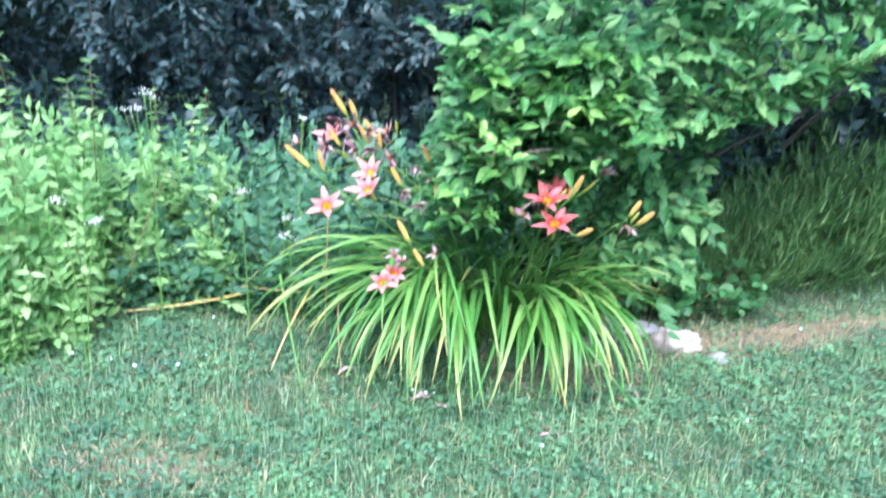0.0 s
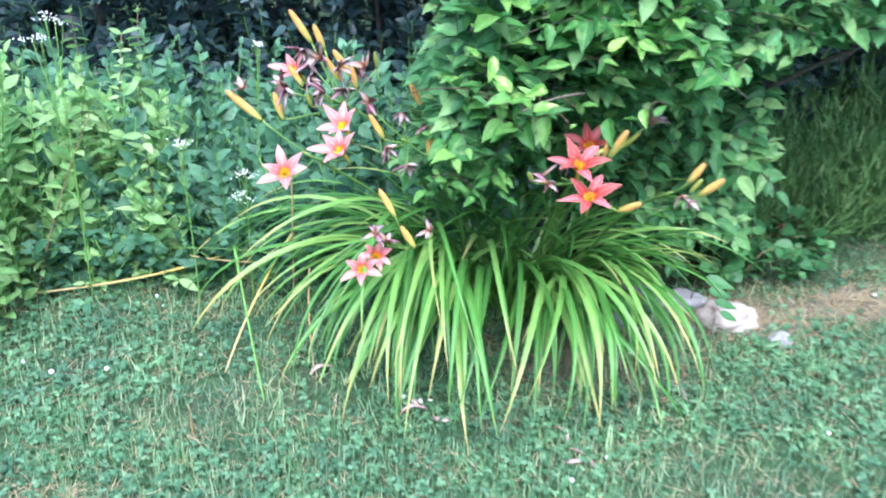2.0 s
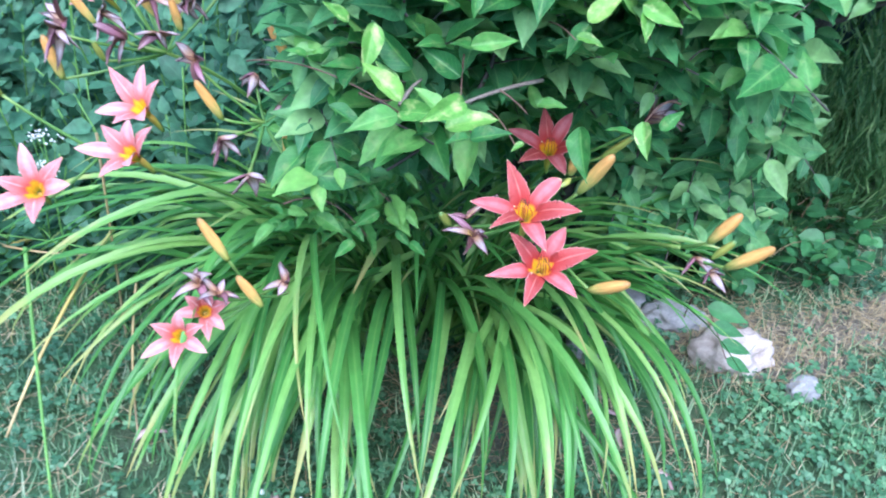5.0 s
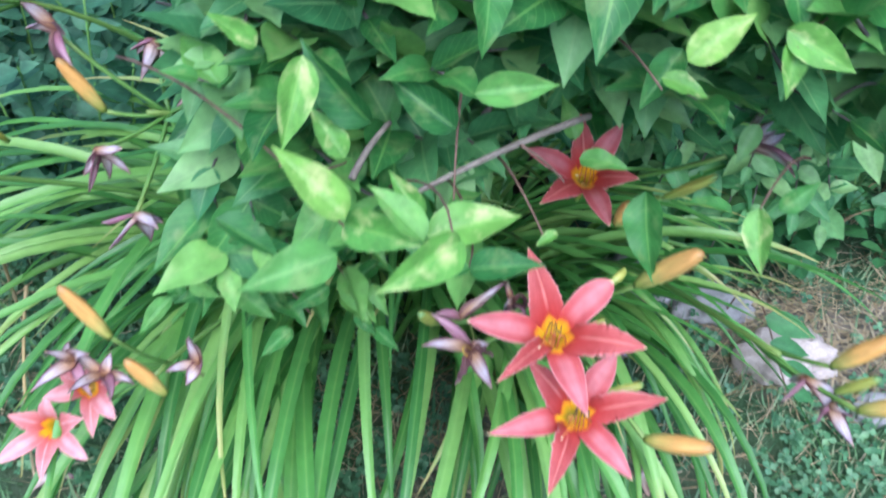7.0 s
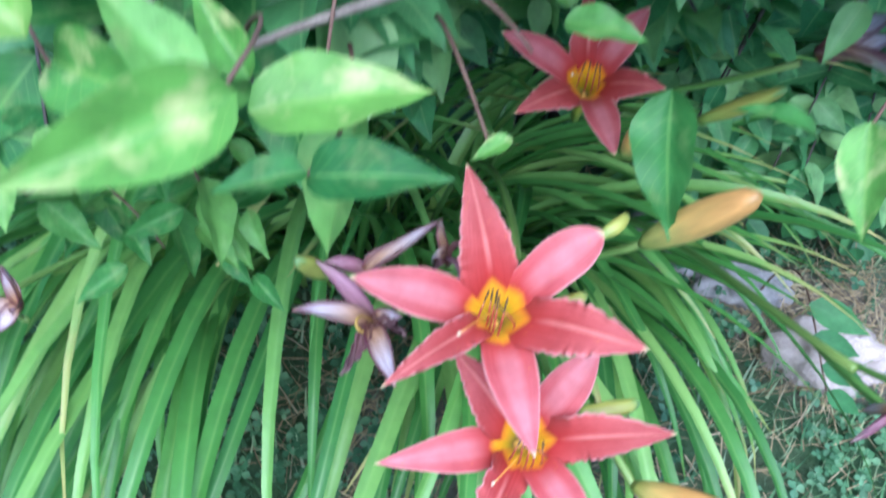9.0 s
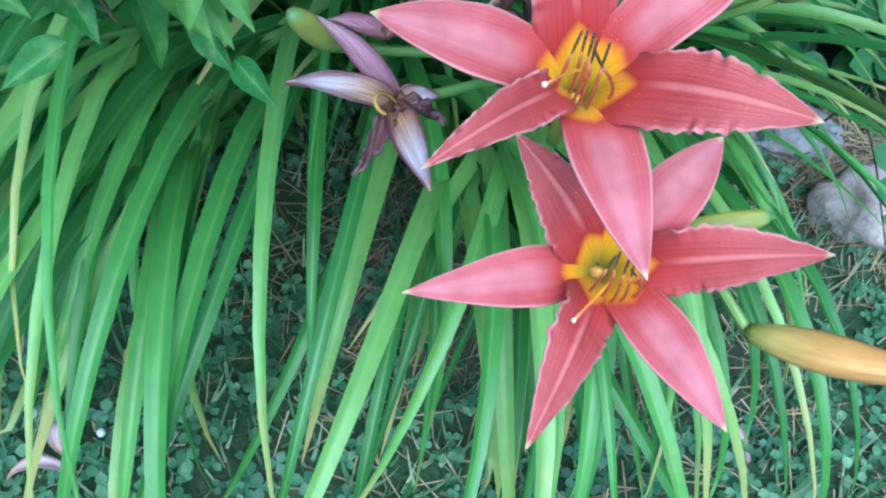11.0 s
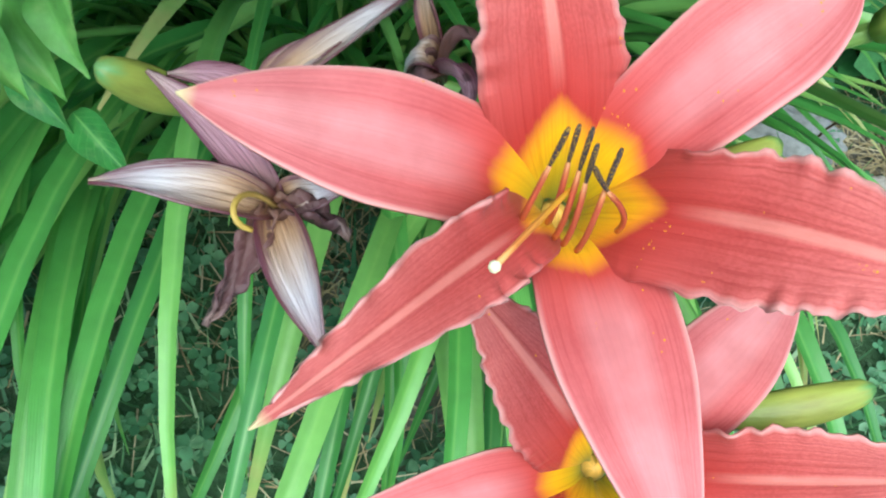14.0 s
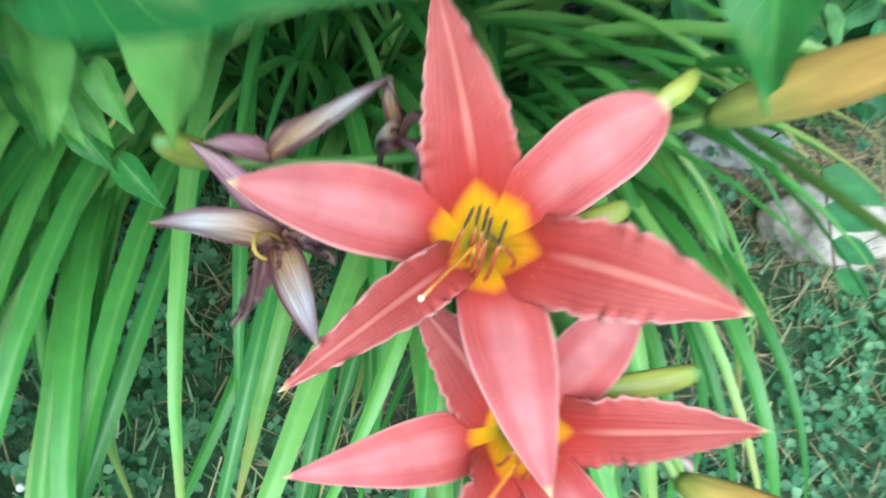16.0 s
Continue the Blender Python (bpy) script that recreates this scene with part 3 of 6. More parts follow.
def build_lawn():
    tmpl = []
    for k in range(4):
        v, f, u = blade(0.05, 0.0055, lambda v: 1 - 0.9 * v, 4, 1, 0, 0.25 + 0.2 * k)
        tmpl.append((v, f, u))
    mats = []
    def fading(x, y):
        """Thins the close turf out towards its borders."""
        return lawn_density(x, y) * min(1.0, (x + 2.6) / 0.8, (2.8 - x) / 0.8, (y - 0.7) / 0.8)

    for x, y in scatter(50000, -2.6, 2.8, 0.7, 3.6, fading):
        a = rng.uniform(0, 6.283)
        lean = rng.uniform(0.6, 2.8)
        along = np.array((math.cos(a) * lean, math.sin(a) * lean, 1.0))
        mats.append(axes((x, y, relief(x, y)), along, (math.cos(a), math.sin(a), 0.3), rng.uniform(0.4, 1.0)))
    for x, y in scatter(17000, -2.2, 2.4, 0.9, 2.25, fading):
        a = rng.uniform(0, 6.283)
        lean = rng.uniform(0.3, 1.6)
        mats.append(axes((x, y, relief(x, y)), (math.cos(a) * lean, math.sin(a) * lean, 1.0), (math.cos(a), math.sin(a), 0.3), rng.uniform(0.5, 1.0)))
    # the lawn goes on, thinner, round the spot
    for x, y in scatter(24000, -5.5, 5.5, -3.5, 3.0, lambda x, y: 0.0 if (-1.9 < x < 2.1 and y > 1.5) else max(0.0, 1.0 - 0.19 * math.hypot(x, y - 1.2))):
        a = rng.uniform(0, 6.283)
        lean = rng.uniform(0.6, 2.6)
        mats.append(axes((x, y, relief(x, y)), (math.cos(a) * lean, math.sin(a) * lean, 1.0), (math.cos(a), math.sin(a), 0.3), rng.uniform(0.7, 1.6)))
    # longer pale blades in loose tufts
    for x, y in scatter(110, -1.8, 2.0, 1.3, 2.9, lawn_density):
        for _ in range(6):
            a = rng.uniform(0, 6.283)
            lean = rng.uniform(0.1, 0.7)
            mats.append(axes((x + rng.normal(0, 0.012), y + rng.normal(0, 0.012), relief(x, y)), (math.cos(a) * lean, math.sin(a) * lean, 1.0), (math.cos(a), math.sin(a), 0.3), rng.uniform(0.9, 1.6)))
    v, f, u = stamped(tmpl, mats, rng.integers(0, 4, len(mats)))
    tagged(put("lawn_grass", mesh_from("lawn_grass", v, f, M_GRASS, u)), "short blue-green mown lawn grass", "grass", kind="stuff")
    # clover: three rounded leaflets on a thread
    lv, lf, lu = blade(0.011, 0.010, lambda v: max(0.1, math.sin(math.pi * v ** 1.3) ** 0.55), 3, 2, 0.3, 0.1)
    vs, fs, us = [], [], []
    for k in range(3):
        a = 2.094 * k
        r = np.array(((math.cos(a), -math.sin(a), 0), (math.sin(a), math.cos(a), 0), (0, 0, 1)))
        fs.append(lf + len(lv) * k)
        vs.append(lv @ r.T)
        us.append(lu)
    tri = (np.concatenate(vs), np.concatenate(fs), np.concatenate(us))
    mats = []
    for x, y in scatter(24000, -2.6, 2.8, 0.7, 3.5, lambda x, y: fading(x, y) * (0.25 + 0.75 * (math.sin(x * 5.1 + 1.3 * math.sin(y * 4)) * math.sin(y * 6.3 + x) > -0.35))):
        a = rng.uniform(0, 6.283)
        mats.append(axes((x, y, relief(x, y) + rng.uniform(0.008, 0.035)), (math.cos(a), math.sin(a), rng.normal(0, 0.25)), (rng.normal(0, 0.3), rng.normal(0, 0.3) - 0.15, 1), rng.uniform(0.6, 1.25)))
    v, f, u = stamped([tri], mats, np.zeros(len(mats), int))
    tagged(put("clover", mesh_from("clover", v, f, M_CLOVER, u)), "low green clover leaves growing through the lawn", "clover", kind="stuff")
    # straw on the bare soil
    tmpl = [blade(0.07, 0.002, lambda v: 1 - 0.5 * v, 4, 1, 0, d) for d in (0.0, 0.15, -0.1)]
    mats = []
    for x, y in scatter(13000, -1.2, 2.3, 1.3, 3.5, lambda x, y: (0.04 if math.hypot((x - 0.2) / 0.5, (y - 2.7) / 0.5) < 1 else 0.12) + in_dirt(x, y)):
        a = rng.uniform(0, 6.283)
        mats.append(axes((x, y, relief(x, y) + rng.uniform(0.006, 0.02)), (math.cos(a), math.sin(a), rng.normal(0, 0.12)), (0, 0, 1), rng.uniform(0.4, 1.2)))
    v, f, u = stamped(tmpl, mats, rng.integers(0, 3, len(mats)))
    tagged(put("dry_straw", mesh_from("dry_straw", v, f, M_STRAW, u)), "scattered dry tan straw and dead grass", "straw", kind="stuff")


build_lawn()

# ---- stones ----


def stone(name, at, size, material, label, seed, turn=0):
    bm = bmesh.new()
    bmesh.ops.create_icosphere(bm, subdivisions=4, radius=0.5)
    off = Vector((seed * 3.1, seed * 1.7, seed))
    for v in bm.verts:
        p = v.co.normalized()
        # flattened faces, then lumps and pits
        d = 1 + 0.34 * noise.noise(p * 1.5 + off) + 0.20 * noise.noise(p * 3.7 + off) + 0.09 * noise.noise(p * 8 + off) + 0.04 * noise.noise(p * 19 + off)
        q = p * 0.5 * d
        q = Vector((q.x, q.y, max(-0.3, min(0.44, q.z))))
        v.co = Vector((q.x * size[0] * 1.15, q.y * size[1] * 1.15, q.z * size[2] * 1.2))
    low = min(v.co.z for v in bm.verts)
    for v in bm.verts:
        v.co.z -= low
    me = bpy.data.meshes.new(name)
    bm.to_mesh(me)
    bm.free()
    me.polygons.foreach_set("use_smooth", np.ones(len(me.polygons), bool))
    me.materials.append(material)
    ob = put(name, me)
    ob.matrix_basis = pose(at[0], at[1], at[2] + relief(at[0], at[1]), 0, 0, turn)
    return tagged(ob, label, "stone", group="stones at the lawn edge")


stone("stone", (0.815, 2.812, -0.012), (0.130, 0.088, 0.100), M_STONE, "pale tan rough field stone resting on bare dirt", 2, 10)
stone("stone", (0.945, 2.742, -0.006), (0.062, 0.045, 0.042), M_GREY_STONE, "small grey stone lying in thin grass", 4, 30)
stone("stone", (0.60, 2.985, -0.012), (0.12, 0.08, 0.06), M_GREY_STONE, "grey flat stone half hidden under lily leaves", 6, -20)
stone("stone", (0.715, 2.93, -0.012), (0.11, 0.075, 0.065), M_GREY_STONE, "grey slab stone behind the lily leaves", 8, 5)

stone("stone", (0.527, 2.825, -0.010), (0.08, 0.05, 0.04), M_GREY_STONE, "small pale grey stone under lily leaves", 11, 15)

# ---- day lily: arching leaves ----
BASE = np.array((0.19, 2.88, 0.0))
lily = thing("daylily", "clump of day lilies with salmon-pink flowers and arching leaves", "day lily", BASE)


def lily_leaf(base, azimuth, length, width, lean, bend, twist=0.0, power=1.35):
    """One strap leaf that rises, arches over and hangs: built in a plane, keeled below."""
    n = 16
    pts, ang = [np.array((0.0, 0.0))], lean
    for k in range(n):
        s = (k + 0.5) / n
        ang_k = lean + bend * (s ** power)
        step = length / n
        q = pts[-1] + step * np.array((math.sin(ang_k), math.cos(ang_k)))
        pts.append(q)
    out = np.array((math.cos(azimuth), math.sin(azimuth), 0))
    side = np.array((-math.sin(azimuth), math.cos(azimuth), 0))
    verts, uvs = [], []
    for k, q in enumerate(pts):
        s = k / n
        a = lean + bend * (s ** power)
        nor = out * -math.cos(a) + np.array((0, 0, 1)) * math.sin(a)
        w = width * (0.75 + 0.5 * s if s < 0.5 else 1.0) * (1 - max(0, (s - 0.55) / 0.45) ** 1.8 * 0.97) / 2
        c = base + out * q[0] + np.array((0, 0, 1)) * q[1] + side * (twist * s * s * length)
        if c[2] < 0.012:
            c[2] = 0.012 + 0.002 * k
        tw = twist * 2.0 * s
        sd = side * math.cos(tw) + nor * math.sin(tw)
        nr = nor * math.cos(tw) - side * math.sin(tw)
        keel = 0.75 * (1 - 0.55 * s)
        for u in (-1, -0.5, 0, 0.5, 1):
            verts.append(tuple(c + sd * u * w + nr * abs(u) * w * keel))
            uvs.append((u / 2 + 0.5, s))
    faces = [[k * 5 + i, k * 5 + i + 1, (k + 1) * 5 + i + 1, (k + 1) * 5 + i] for k in range(n) for i in range(4)]
    return mesh_from("leaf", verts, faces, M_LILY_LEAF, uvs)


def in_gap(p):
    """The open spots where soil, clover and the pale stone show."""
    if p[0] + BASE[0] > 0.71 and p[1] + BASE[1] < 2.90 and p[2] < 0.17:
        return True
    k = max(0.0, min(1.0, (p[2] - 0.02) / 0.55))
    return p[2] < 0.57 and math.hypot(p[0] + BASE[0] - (0.125 + 0.135 * k), p[1] + BASE[1] - (2.52 - 0.32 * k)) < 0.027


def build_lily_leaves():
    for k in range(330):
        q = rng.random()
        if k >= 306:
            # a denser fan at the clump's open corner
            az = -math.pi / 2 + rng.normal(-0.08, 0.14)
            base = np.array((rng.uniform(-0.24, -0.05), rng.normal(-0.08, 0.04), 0.0))
            length, bend, lean, power = rng.uniform(0.72, 0.96), rng.uniform(2.5, 2.9), rng.uniform(0.10, 0.3), rng.uniform(1.2, 1.5)
        elif q < 0.44:
            # the fans that fall over the lawn, side by side along the clump
            off = rng.uniform(-0.24, 0.27)
            az = -math.pi / 2 + (1.9 if off < 0 else 1.4) * off + rng.normal(0, 0.27)
            base = np.array((off, rng.normal(-0.05, 0.05), 0.0))
            length, bend, lean, power = rng.uniform(0.66, 0.93) * (1 - (0.5 if off < 0 else 0.8) * abs(off)), rng.uniform(2.35, 2.75), rng.uniform(0.16, 0.42), rng.uniform(1.05, 1.35)
        elif q < 0.76:
            # the sides: long low arches over the lawn, higher ones over the stones
            sg = 1 if rng.random() < 0.58 else -1
            az = -math.pi / 2 + sg * rng.uniform(0.7, 1.75)
            base = np.array((sg * rng.uniform(0.02, 0.2), rng.normal(-0.02, 0.06), 0.0))
            if sg > 0:
                length, bend, lean, power = rng.uniform(0.46, 0.68), rng.uniform(1.35, 2.3), rng.uniform(0.15, 0.6), rng.uniform(1.1, 1.6)
            else:
                length, bend, lean, power = rng.uniform(0.62, 0.90), rng.uniform(2.0, 2.6), rng.uniform(0.14, 0.5), rng.uniform(1.1, 1.4)
        else:
            # upright inner leaves
            az = rng.uniform(0, 2 * math.pi)
            base = np.array((rng.normal(0, 0.12), rng.normal(0.02, 0.05), 0.0))
            length, bend, lean, power = rng.uniform(0.46, 0.70), rng.uniform(1.0, 2.1), rng.uniform(0.04, 0.35), 1.5
        me = lily_leaf(base, az, length, rng.uniform(0.0115, 0.0200), lean, bend, rng.normal(0, 0.12), power)
        if any(in_gap(v.co) for v in me.vertices):
            continue
        put("leaf", me, lily)


build_lily_leaves()

# ---- bushes ----


def twig_points(p0, p1, sag=0.06, n=8):
    p0, p1 = np.asarray(p0, float), np.asarray(p1, float)
    mid = (p0 + p1) / 2 + np.array((0, 0, sag + 0.12 * np.linalg.norm(p1 - p0)))
    return bezier((p0, mid, p1), n)


OV = [blade(0.062 * s, 0.0325 * s * w, ovate, 14, 4, fo, dr, wv, ph) for s, w, fo, dr, wv, ph in ((1, 1, 0.42, 0.15, 0.02, 0), (0.9, 1.08, 0.28, 0.25, 0.03, 2), (1.1, 0.9, 0.5, 0.05, 0.02, 4), (0.75, 1.05, 0.36, 0.3, 0.02, 5))]


def leaf_pairs(points, spacing, first, tilt=0.55, size=(0.7, 1.15)):
    """Opposite leaf pairs along a twig: matrices."""
    mats = []
    seg = np.array(points)
    d = np.linalg.norm(np.diff(seg, axis=0), axis=1)
    total = d.sum()
    s = first * total
    turn = rng.uniform(0, 3)
    cum = np.concatenate(([0], np.cumsum(d)))
    while s < total:
        p = np.array([np.interp(s, cum, seg[:, i]) for i in range(3)])
        q = np.array([np.interp(min(total, s + 0.01), cum, seg[:, i]) for i in range(3)])
        ax = unit(q - p) if np.linalg.norm(q - p) > 1e-6 else unit(seg[-1] - seg[-2])
        side = unit(np.cross(ax, (0, 0, 1)))
        turn += 0.5
        side = unit(side * math.cos(0.4 * math.sin(turn)) + np.array((0, 0, 1)) * math.sin(0.4 * math.sin(turn)))
        for sg in (-1, 1):
            along = unit(side * sg + ax * rng.uniform(0.3, 0.9) + np.array((0, 0, rng.normal(0.22, 0.45))))
            up = unit(np.array((rng.normal(0, 0.5), rng.normal(0, 0.5) - tilt, 1.0)))
            mats.append(axes(p, along, up, rng.uniform(*size)))
        s += spacing * rng.uniform(0.75, 1.3)
    mats.append(axes(seg[-1], unit(seg[-1] - seg[-2]), unit(np.array((0, -tilt, 1.0))), rng.uniform(0.5, 0.9)))
    return mats


def bush(name, label, category, base, tips, leaf_mat, templates, spacing, size, trunks, single=0, tilt=0.55, limit=None, sprigs=()):
    """A bush: trunks, a twig to each tip, leaf pairs along the twigs; a first lot of leaves as single parts."""
    ob = thing(name, label, category, base)
    base = np.asarray(base, float)
    mats = []
    tv, tf = [], []
    def add(points, r0, r1, sides):
        v, f = tube([p - base for p in points], [r0 + (r1 - r0) * k / (len(points) - 1) for k in range(len(points))], sides)
        o = len(tv)
        tv.extend(tuple(p) for p in v)
        tf.extend([[i + o for i in g] for g in f])
    for t in trunks:
        put("branch", tube_mesh("branch", [np.asarray(p, float) - base for p in bezier(t, 9)], 0.014, 0.005, M_WOOD, 7), ob)
    ends = [np.asarray(bezier(t, 9)[k], float) for t in trunks for k in (4, 6, 8, 9)]
    mains = max(8, len(tips) // 5)
    for k, tip in enumerate(tips):
        tip = np.asarray(tip, float)
        start = min(ends, key=lambda e: np.linalg.norm(e - tip) + (0.15 * rng.random() if k < mains else abs(np.linalg.norm(e - tip) - 0.28)))
        pts = twig_points(start, tip, 0.03 if k < mains else 0.0)
        if limit is not None and not all(limit(q) for q in pts[3:]):
            continue
        if k < mains:
            ends += [pts[4], pts[6]]
        add(pts, 0.004 if k < mains else 0.002, 0.0013, 5)
        ms = leaf_pairs(pts, spacing, 0.2, tilt, size)
        mats += [m for m in ms if limit is None or limit(m[:3, 3])]
    for p in sprigs:
        p = np.asarray(p, float)
        q = p + np.array((rng.normal(0, 0.07), rng.normal(0.05, 0.05), rng.normal(-0.03, 0.035)))
        pts = bezier((q, (p + q) / 2 + np.array((0, 0, 0.015)), p), 5)
        if limit is not None and not all(limit(e) for e in pts[1:]):
            continue
        add(pts, 0.0014, 0.0009, 4)
        mats += [m for m in leaf_pairs(pts, 0.034, 0.15, 0.35, size) if limit is None or limit(m[:3, 3])]
    tagged(put("twigwork", mesh_from("twigwork", tv, tf, M_WOOD), ob), kind="stuff")
    for m in mats:
        m[:3, 3] -= base
    mats = np.array(mats)
    order = np.argsort(mats[:, 1, 3])
    near, rest = mats[order[:single]], mats[order[single:]]
    shared = [mesh_from("leaf", *t[:2], M_SHRUB_LEAF_ONE if leaf_mat is M_SHRUB_LEAF else leaf_mat, t[2]) for t in templates] if single else []
    for m in near:
        put("leaf", shared[rng.integers(0, len(shared))], ob, "", Matrix(m.tolist()))
    if len(rest):
        v, f, u = stamped(templates, rest, rng.integers(0, len(templates), len(rest)))
        tagged(put("leaves", mesh_from("leaves", v, f, leaf_mat, u), ob), kind="stuff")
    return ob


def box_tips(n, x0, x1, y0, y1, z0, z1, test=None):
    out = []
    while len(out) < n:
        p = (rng.uniform(x0, x1), rng.uniform(y0, y1), rng.uniform(z0, z1))
        if test is None or test(p):
            out.append(p)
    return out


def low_edge(x, y):
    """How low the bush hangs over the lily."""
    if x < 0.2:
        return 0.645 - 0.5 * (y - 2.28)
    if x < 0.27:
        return 0.69 - 0.5 * (y - 2.28)
    return 0.81 - 0.74 * (y - 2.3) if x < 0.5 else 0.78 - 0.5 * (y - 2.3)


def off_line(p, a, b):
    """How far p lies from the line from a to b."""
    p, a, b = np.asarray(p, float), np.array(a), np.array(b)
    k = max(0.0, min(1.0, float(np.dot(p - a, b - a) / np.dot(b - a, b - a))))
    return np.linalg.norm(p - a - (b - a) * k)


def clear_view(p):
    """Leaves the room over the lily's heart open, and pockets before the shaded flower and round the bare grey branch."""
    if off_line(p, (0.367, 2.44, 0.665), (0.335, 2.25, 0.83)) < 0.058:
        return False
    if p[1] < 2.40 and off_line(p, (0.288, 2.290, 0.772), (0.227, 2.263, 0.753)) < 0.046:
        return False
    if p[1] < 2.75 and p[0] < 0.065 - 0.36 * (p[1] - 2.3):
        return False
    return p[1] > 2.27 and (p[0] < 0.16 and p[1] > 2.40 and p[2] > 0.42 or p[2] > low_edge(p[0], p[1]) or p[0] > 0.75 or p[1] > 3.0)


shrub = bush("bush_honeysuckle", "green leafy bush with pointed oval leaves overhanging the lily", "bush", (0.40, 3.15, 0.0),
             box_tips(60, 0.0, 0.66, 2.3, 3.0, 0.62, 1.4, lambda p: p[2] > 0.02 + low_edge(p[0], p[1])) + box_tips(90, 0.0, 0.66, 2.3, 2.75, 0.62, 1.35, lambda p: p[2] > 0.02 + low_edge(p[0], p[1]) and p[0] > 0.12 * (p[2] - 0.8) + 0.06 * math.sin(p[2] * 14)) + box_tips(60, -0.1, 0.7, 2.7, 3.3, 0.45, 1.5) + box_tips(40, -0.1, 0.75, 2.95, 3.25, 0.12, 0.6),
             M_SHRUB_LEAF, OV, 0.032, (0.75, 1.2),
             [((0.40, 3.15, 0), (0.35, 3.0, 0.6), (0.2, 2.7, 0.9)), ((0.42, 3.16, 0), (0.45, 3.1, 0.7), (0.4, 2.75, 1.1)), ((0.38, 3.17, 0), (0.3, 3.2, 0.8), (0.2, 3.1, 1.3)), ((0.44, 3.14, 0), (0.5, 3.05, 0.3), (0.5, 2.8, 0.75)), ((0.36, 3.16, 0), (0.2, 3.1, 0.4), (0.05, 2.75, 0.8))],
             single=250, limit=clear_view,
             sprigs=box_tips(280, 0.06, 0.56, 2.28, 2.46, 0.58, 1.05, lambda p: p[2] > low_edge(p[0], p[1])) + box_tips(330, -0.02, 0.46, 2.46, 2.95, 0.36, 0.78, lambda p: p[2] > low_edge(p[0], p[1])))
bush("bush_honeysuckle", "tall dark green bush with grey bent branches over shade", "bush", (1.15, 3.6, 0.0),
     box_tips(50, 0.6, 2.0, 2.6, 3.5, 0.65, 1.4, lambda p: p[1] > 2.6 + 0.3 * (p[0] - 0.6) and p[2] > 0.68 + 0.34 * (p[0] - 0.7)) + box_tips(200, 0.6, 1.6, 2.6, 3.2, 0.66, 1.35, lambda p: p[1] > 2.6 + 0.3 * (p[0] - 0.6) and p[2] > 0.68 + 0.34 * (p[0] - 0.7)) + box_tips(200, 0.6, 2.8, 2.9, 4.0, 0.70, 1.7, lambda p: p[1] > 2.7 + 0.3 * (p[0] - 0.6) and p[2] > 0.74 + 0.34 * (p[0] - 0.7)) + box_tips(90, 1.2, 3.0, 3.9, 4.6, 0.4, 1.8) + box_tips(70, 0.5, 0.98, 2.98, 3.35, 0.10, 0.68) + box_tips(64, 0.50, 0.86, 2.84, 3.12, 0.16, 0.52, lambda p: p[1] > 2.82 + 0.25 * (p[0] - 0.5)),
     M_SHRUB_LEAF, OV, 0.035, (0.8, 1.25),
     [((0.72, 3.40, 0), (0.70, 3.3, 0.40), (0.85, 3.1, 0.62), (1.15, 2.95, 0.80)), ((1.1, 4.3, 0), (1.05, 4.1, 0.7), (1.3, 3.4, 1.25)), ((1.2, 4.35, 0), (1.6, 4.1, 0.8), (2.0, 3.6, 1.3)), ((0.8, 3.6, 0), (0.75, 3.4, 0.8), (0.8, 3.0, 1.2)), ((1.3, 4.35, 0), (1.9, 4.2, 0.8), (2.4, 3.9, 1.4))],
     single=0)

SM = [blade(0.042 * s, 0.022 * s, ovate, 3, 2, 0.3, 0.2) for s in (1.0, 0.85, 1.15)]
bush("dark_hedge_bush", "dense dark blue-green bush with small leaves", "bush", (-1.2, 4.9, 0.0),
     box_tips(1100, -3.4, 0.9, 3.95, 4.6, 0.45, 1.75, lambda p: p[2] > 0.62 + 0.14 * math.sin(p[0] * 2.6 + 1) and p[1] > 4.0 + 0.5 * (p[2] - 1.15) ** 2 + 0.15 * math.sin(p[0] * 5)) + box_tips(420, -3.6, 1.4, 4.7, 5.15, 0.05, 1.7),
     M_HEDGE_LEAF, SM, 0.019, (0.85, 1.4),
     [((-2.6, 4.9, 0), (-2.7, 4.8, 0.8), (-2.9, 4.5, 1.6)), ((-1.8, 4.95, 0), (-1.7, 4.8, 0.7), (-1.9, 4.5, 1.6)), ((-1.1, 4.9, 0), (-1.0, 4.8, 0.8), (-1.2, 4.5, 1.6)), ((-0.4, 4.9, 0), (-0.5, 4.7, 0.8), (-0.3, 4.5, 1.6)), ((0.4, 4.9, 0), (0.3, 4.8, 0.8), (0.5, 4.5, 1.6))])

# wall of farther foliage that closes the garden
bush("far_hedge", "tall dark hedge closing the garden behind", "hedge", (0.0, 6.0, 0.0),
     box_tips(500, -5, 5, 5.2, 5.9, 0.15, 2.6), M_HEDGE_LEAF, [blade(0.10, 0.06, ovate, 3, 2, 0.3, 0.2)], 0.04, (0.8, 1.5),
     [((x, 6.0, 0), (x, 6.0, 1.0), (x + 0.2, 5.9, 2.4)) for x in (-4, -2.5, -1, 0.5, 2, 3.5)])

# ---- tall weeds ----
LA = [blade(0.055 * s, 0.024 * s * w, lance, 6, 2, 0.25, dr * 0.7, 0.02, ph) for s, w, dr, ph in ((1, 1, 0.25, 0), (0.85, 1.1, 0.4, 1), (1.1, 0.9, 0.15, 3))]
LA_MESH = [mesh_from("leaf", v, f, M_WEED_LEAF, u) for v, f, u in LA]


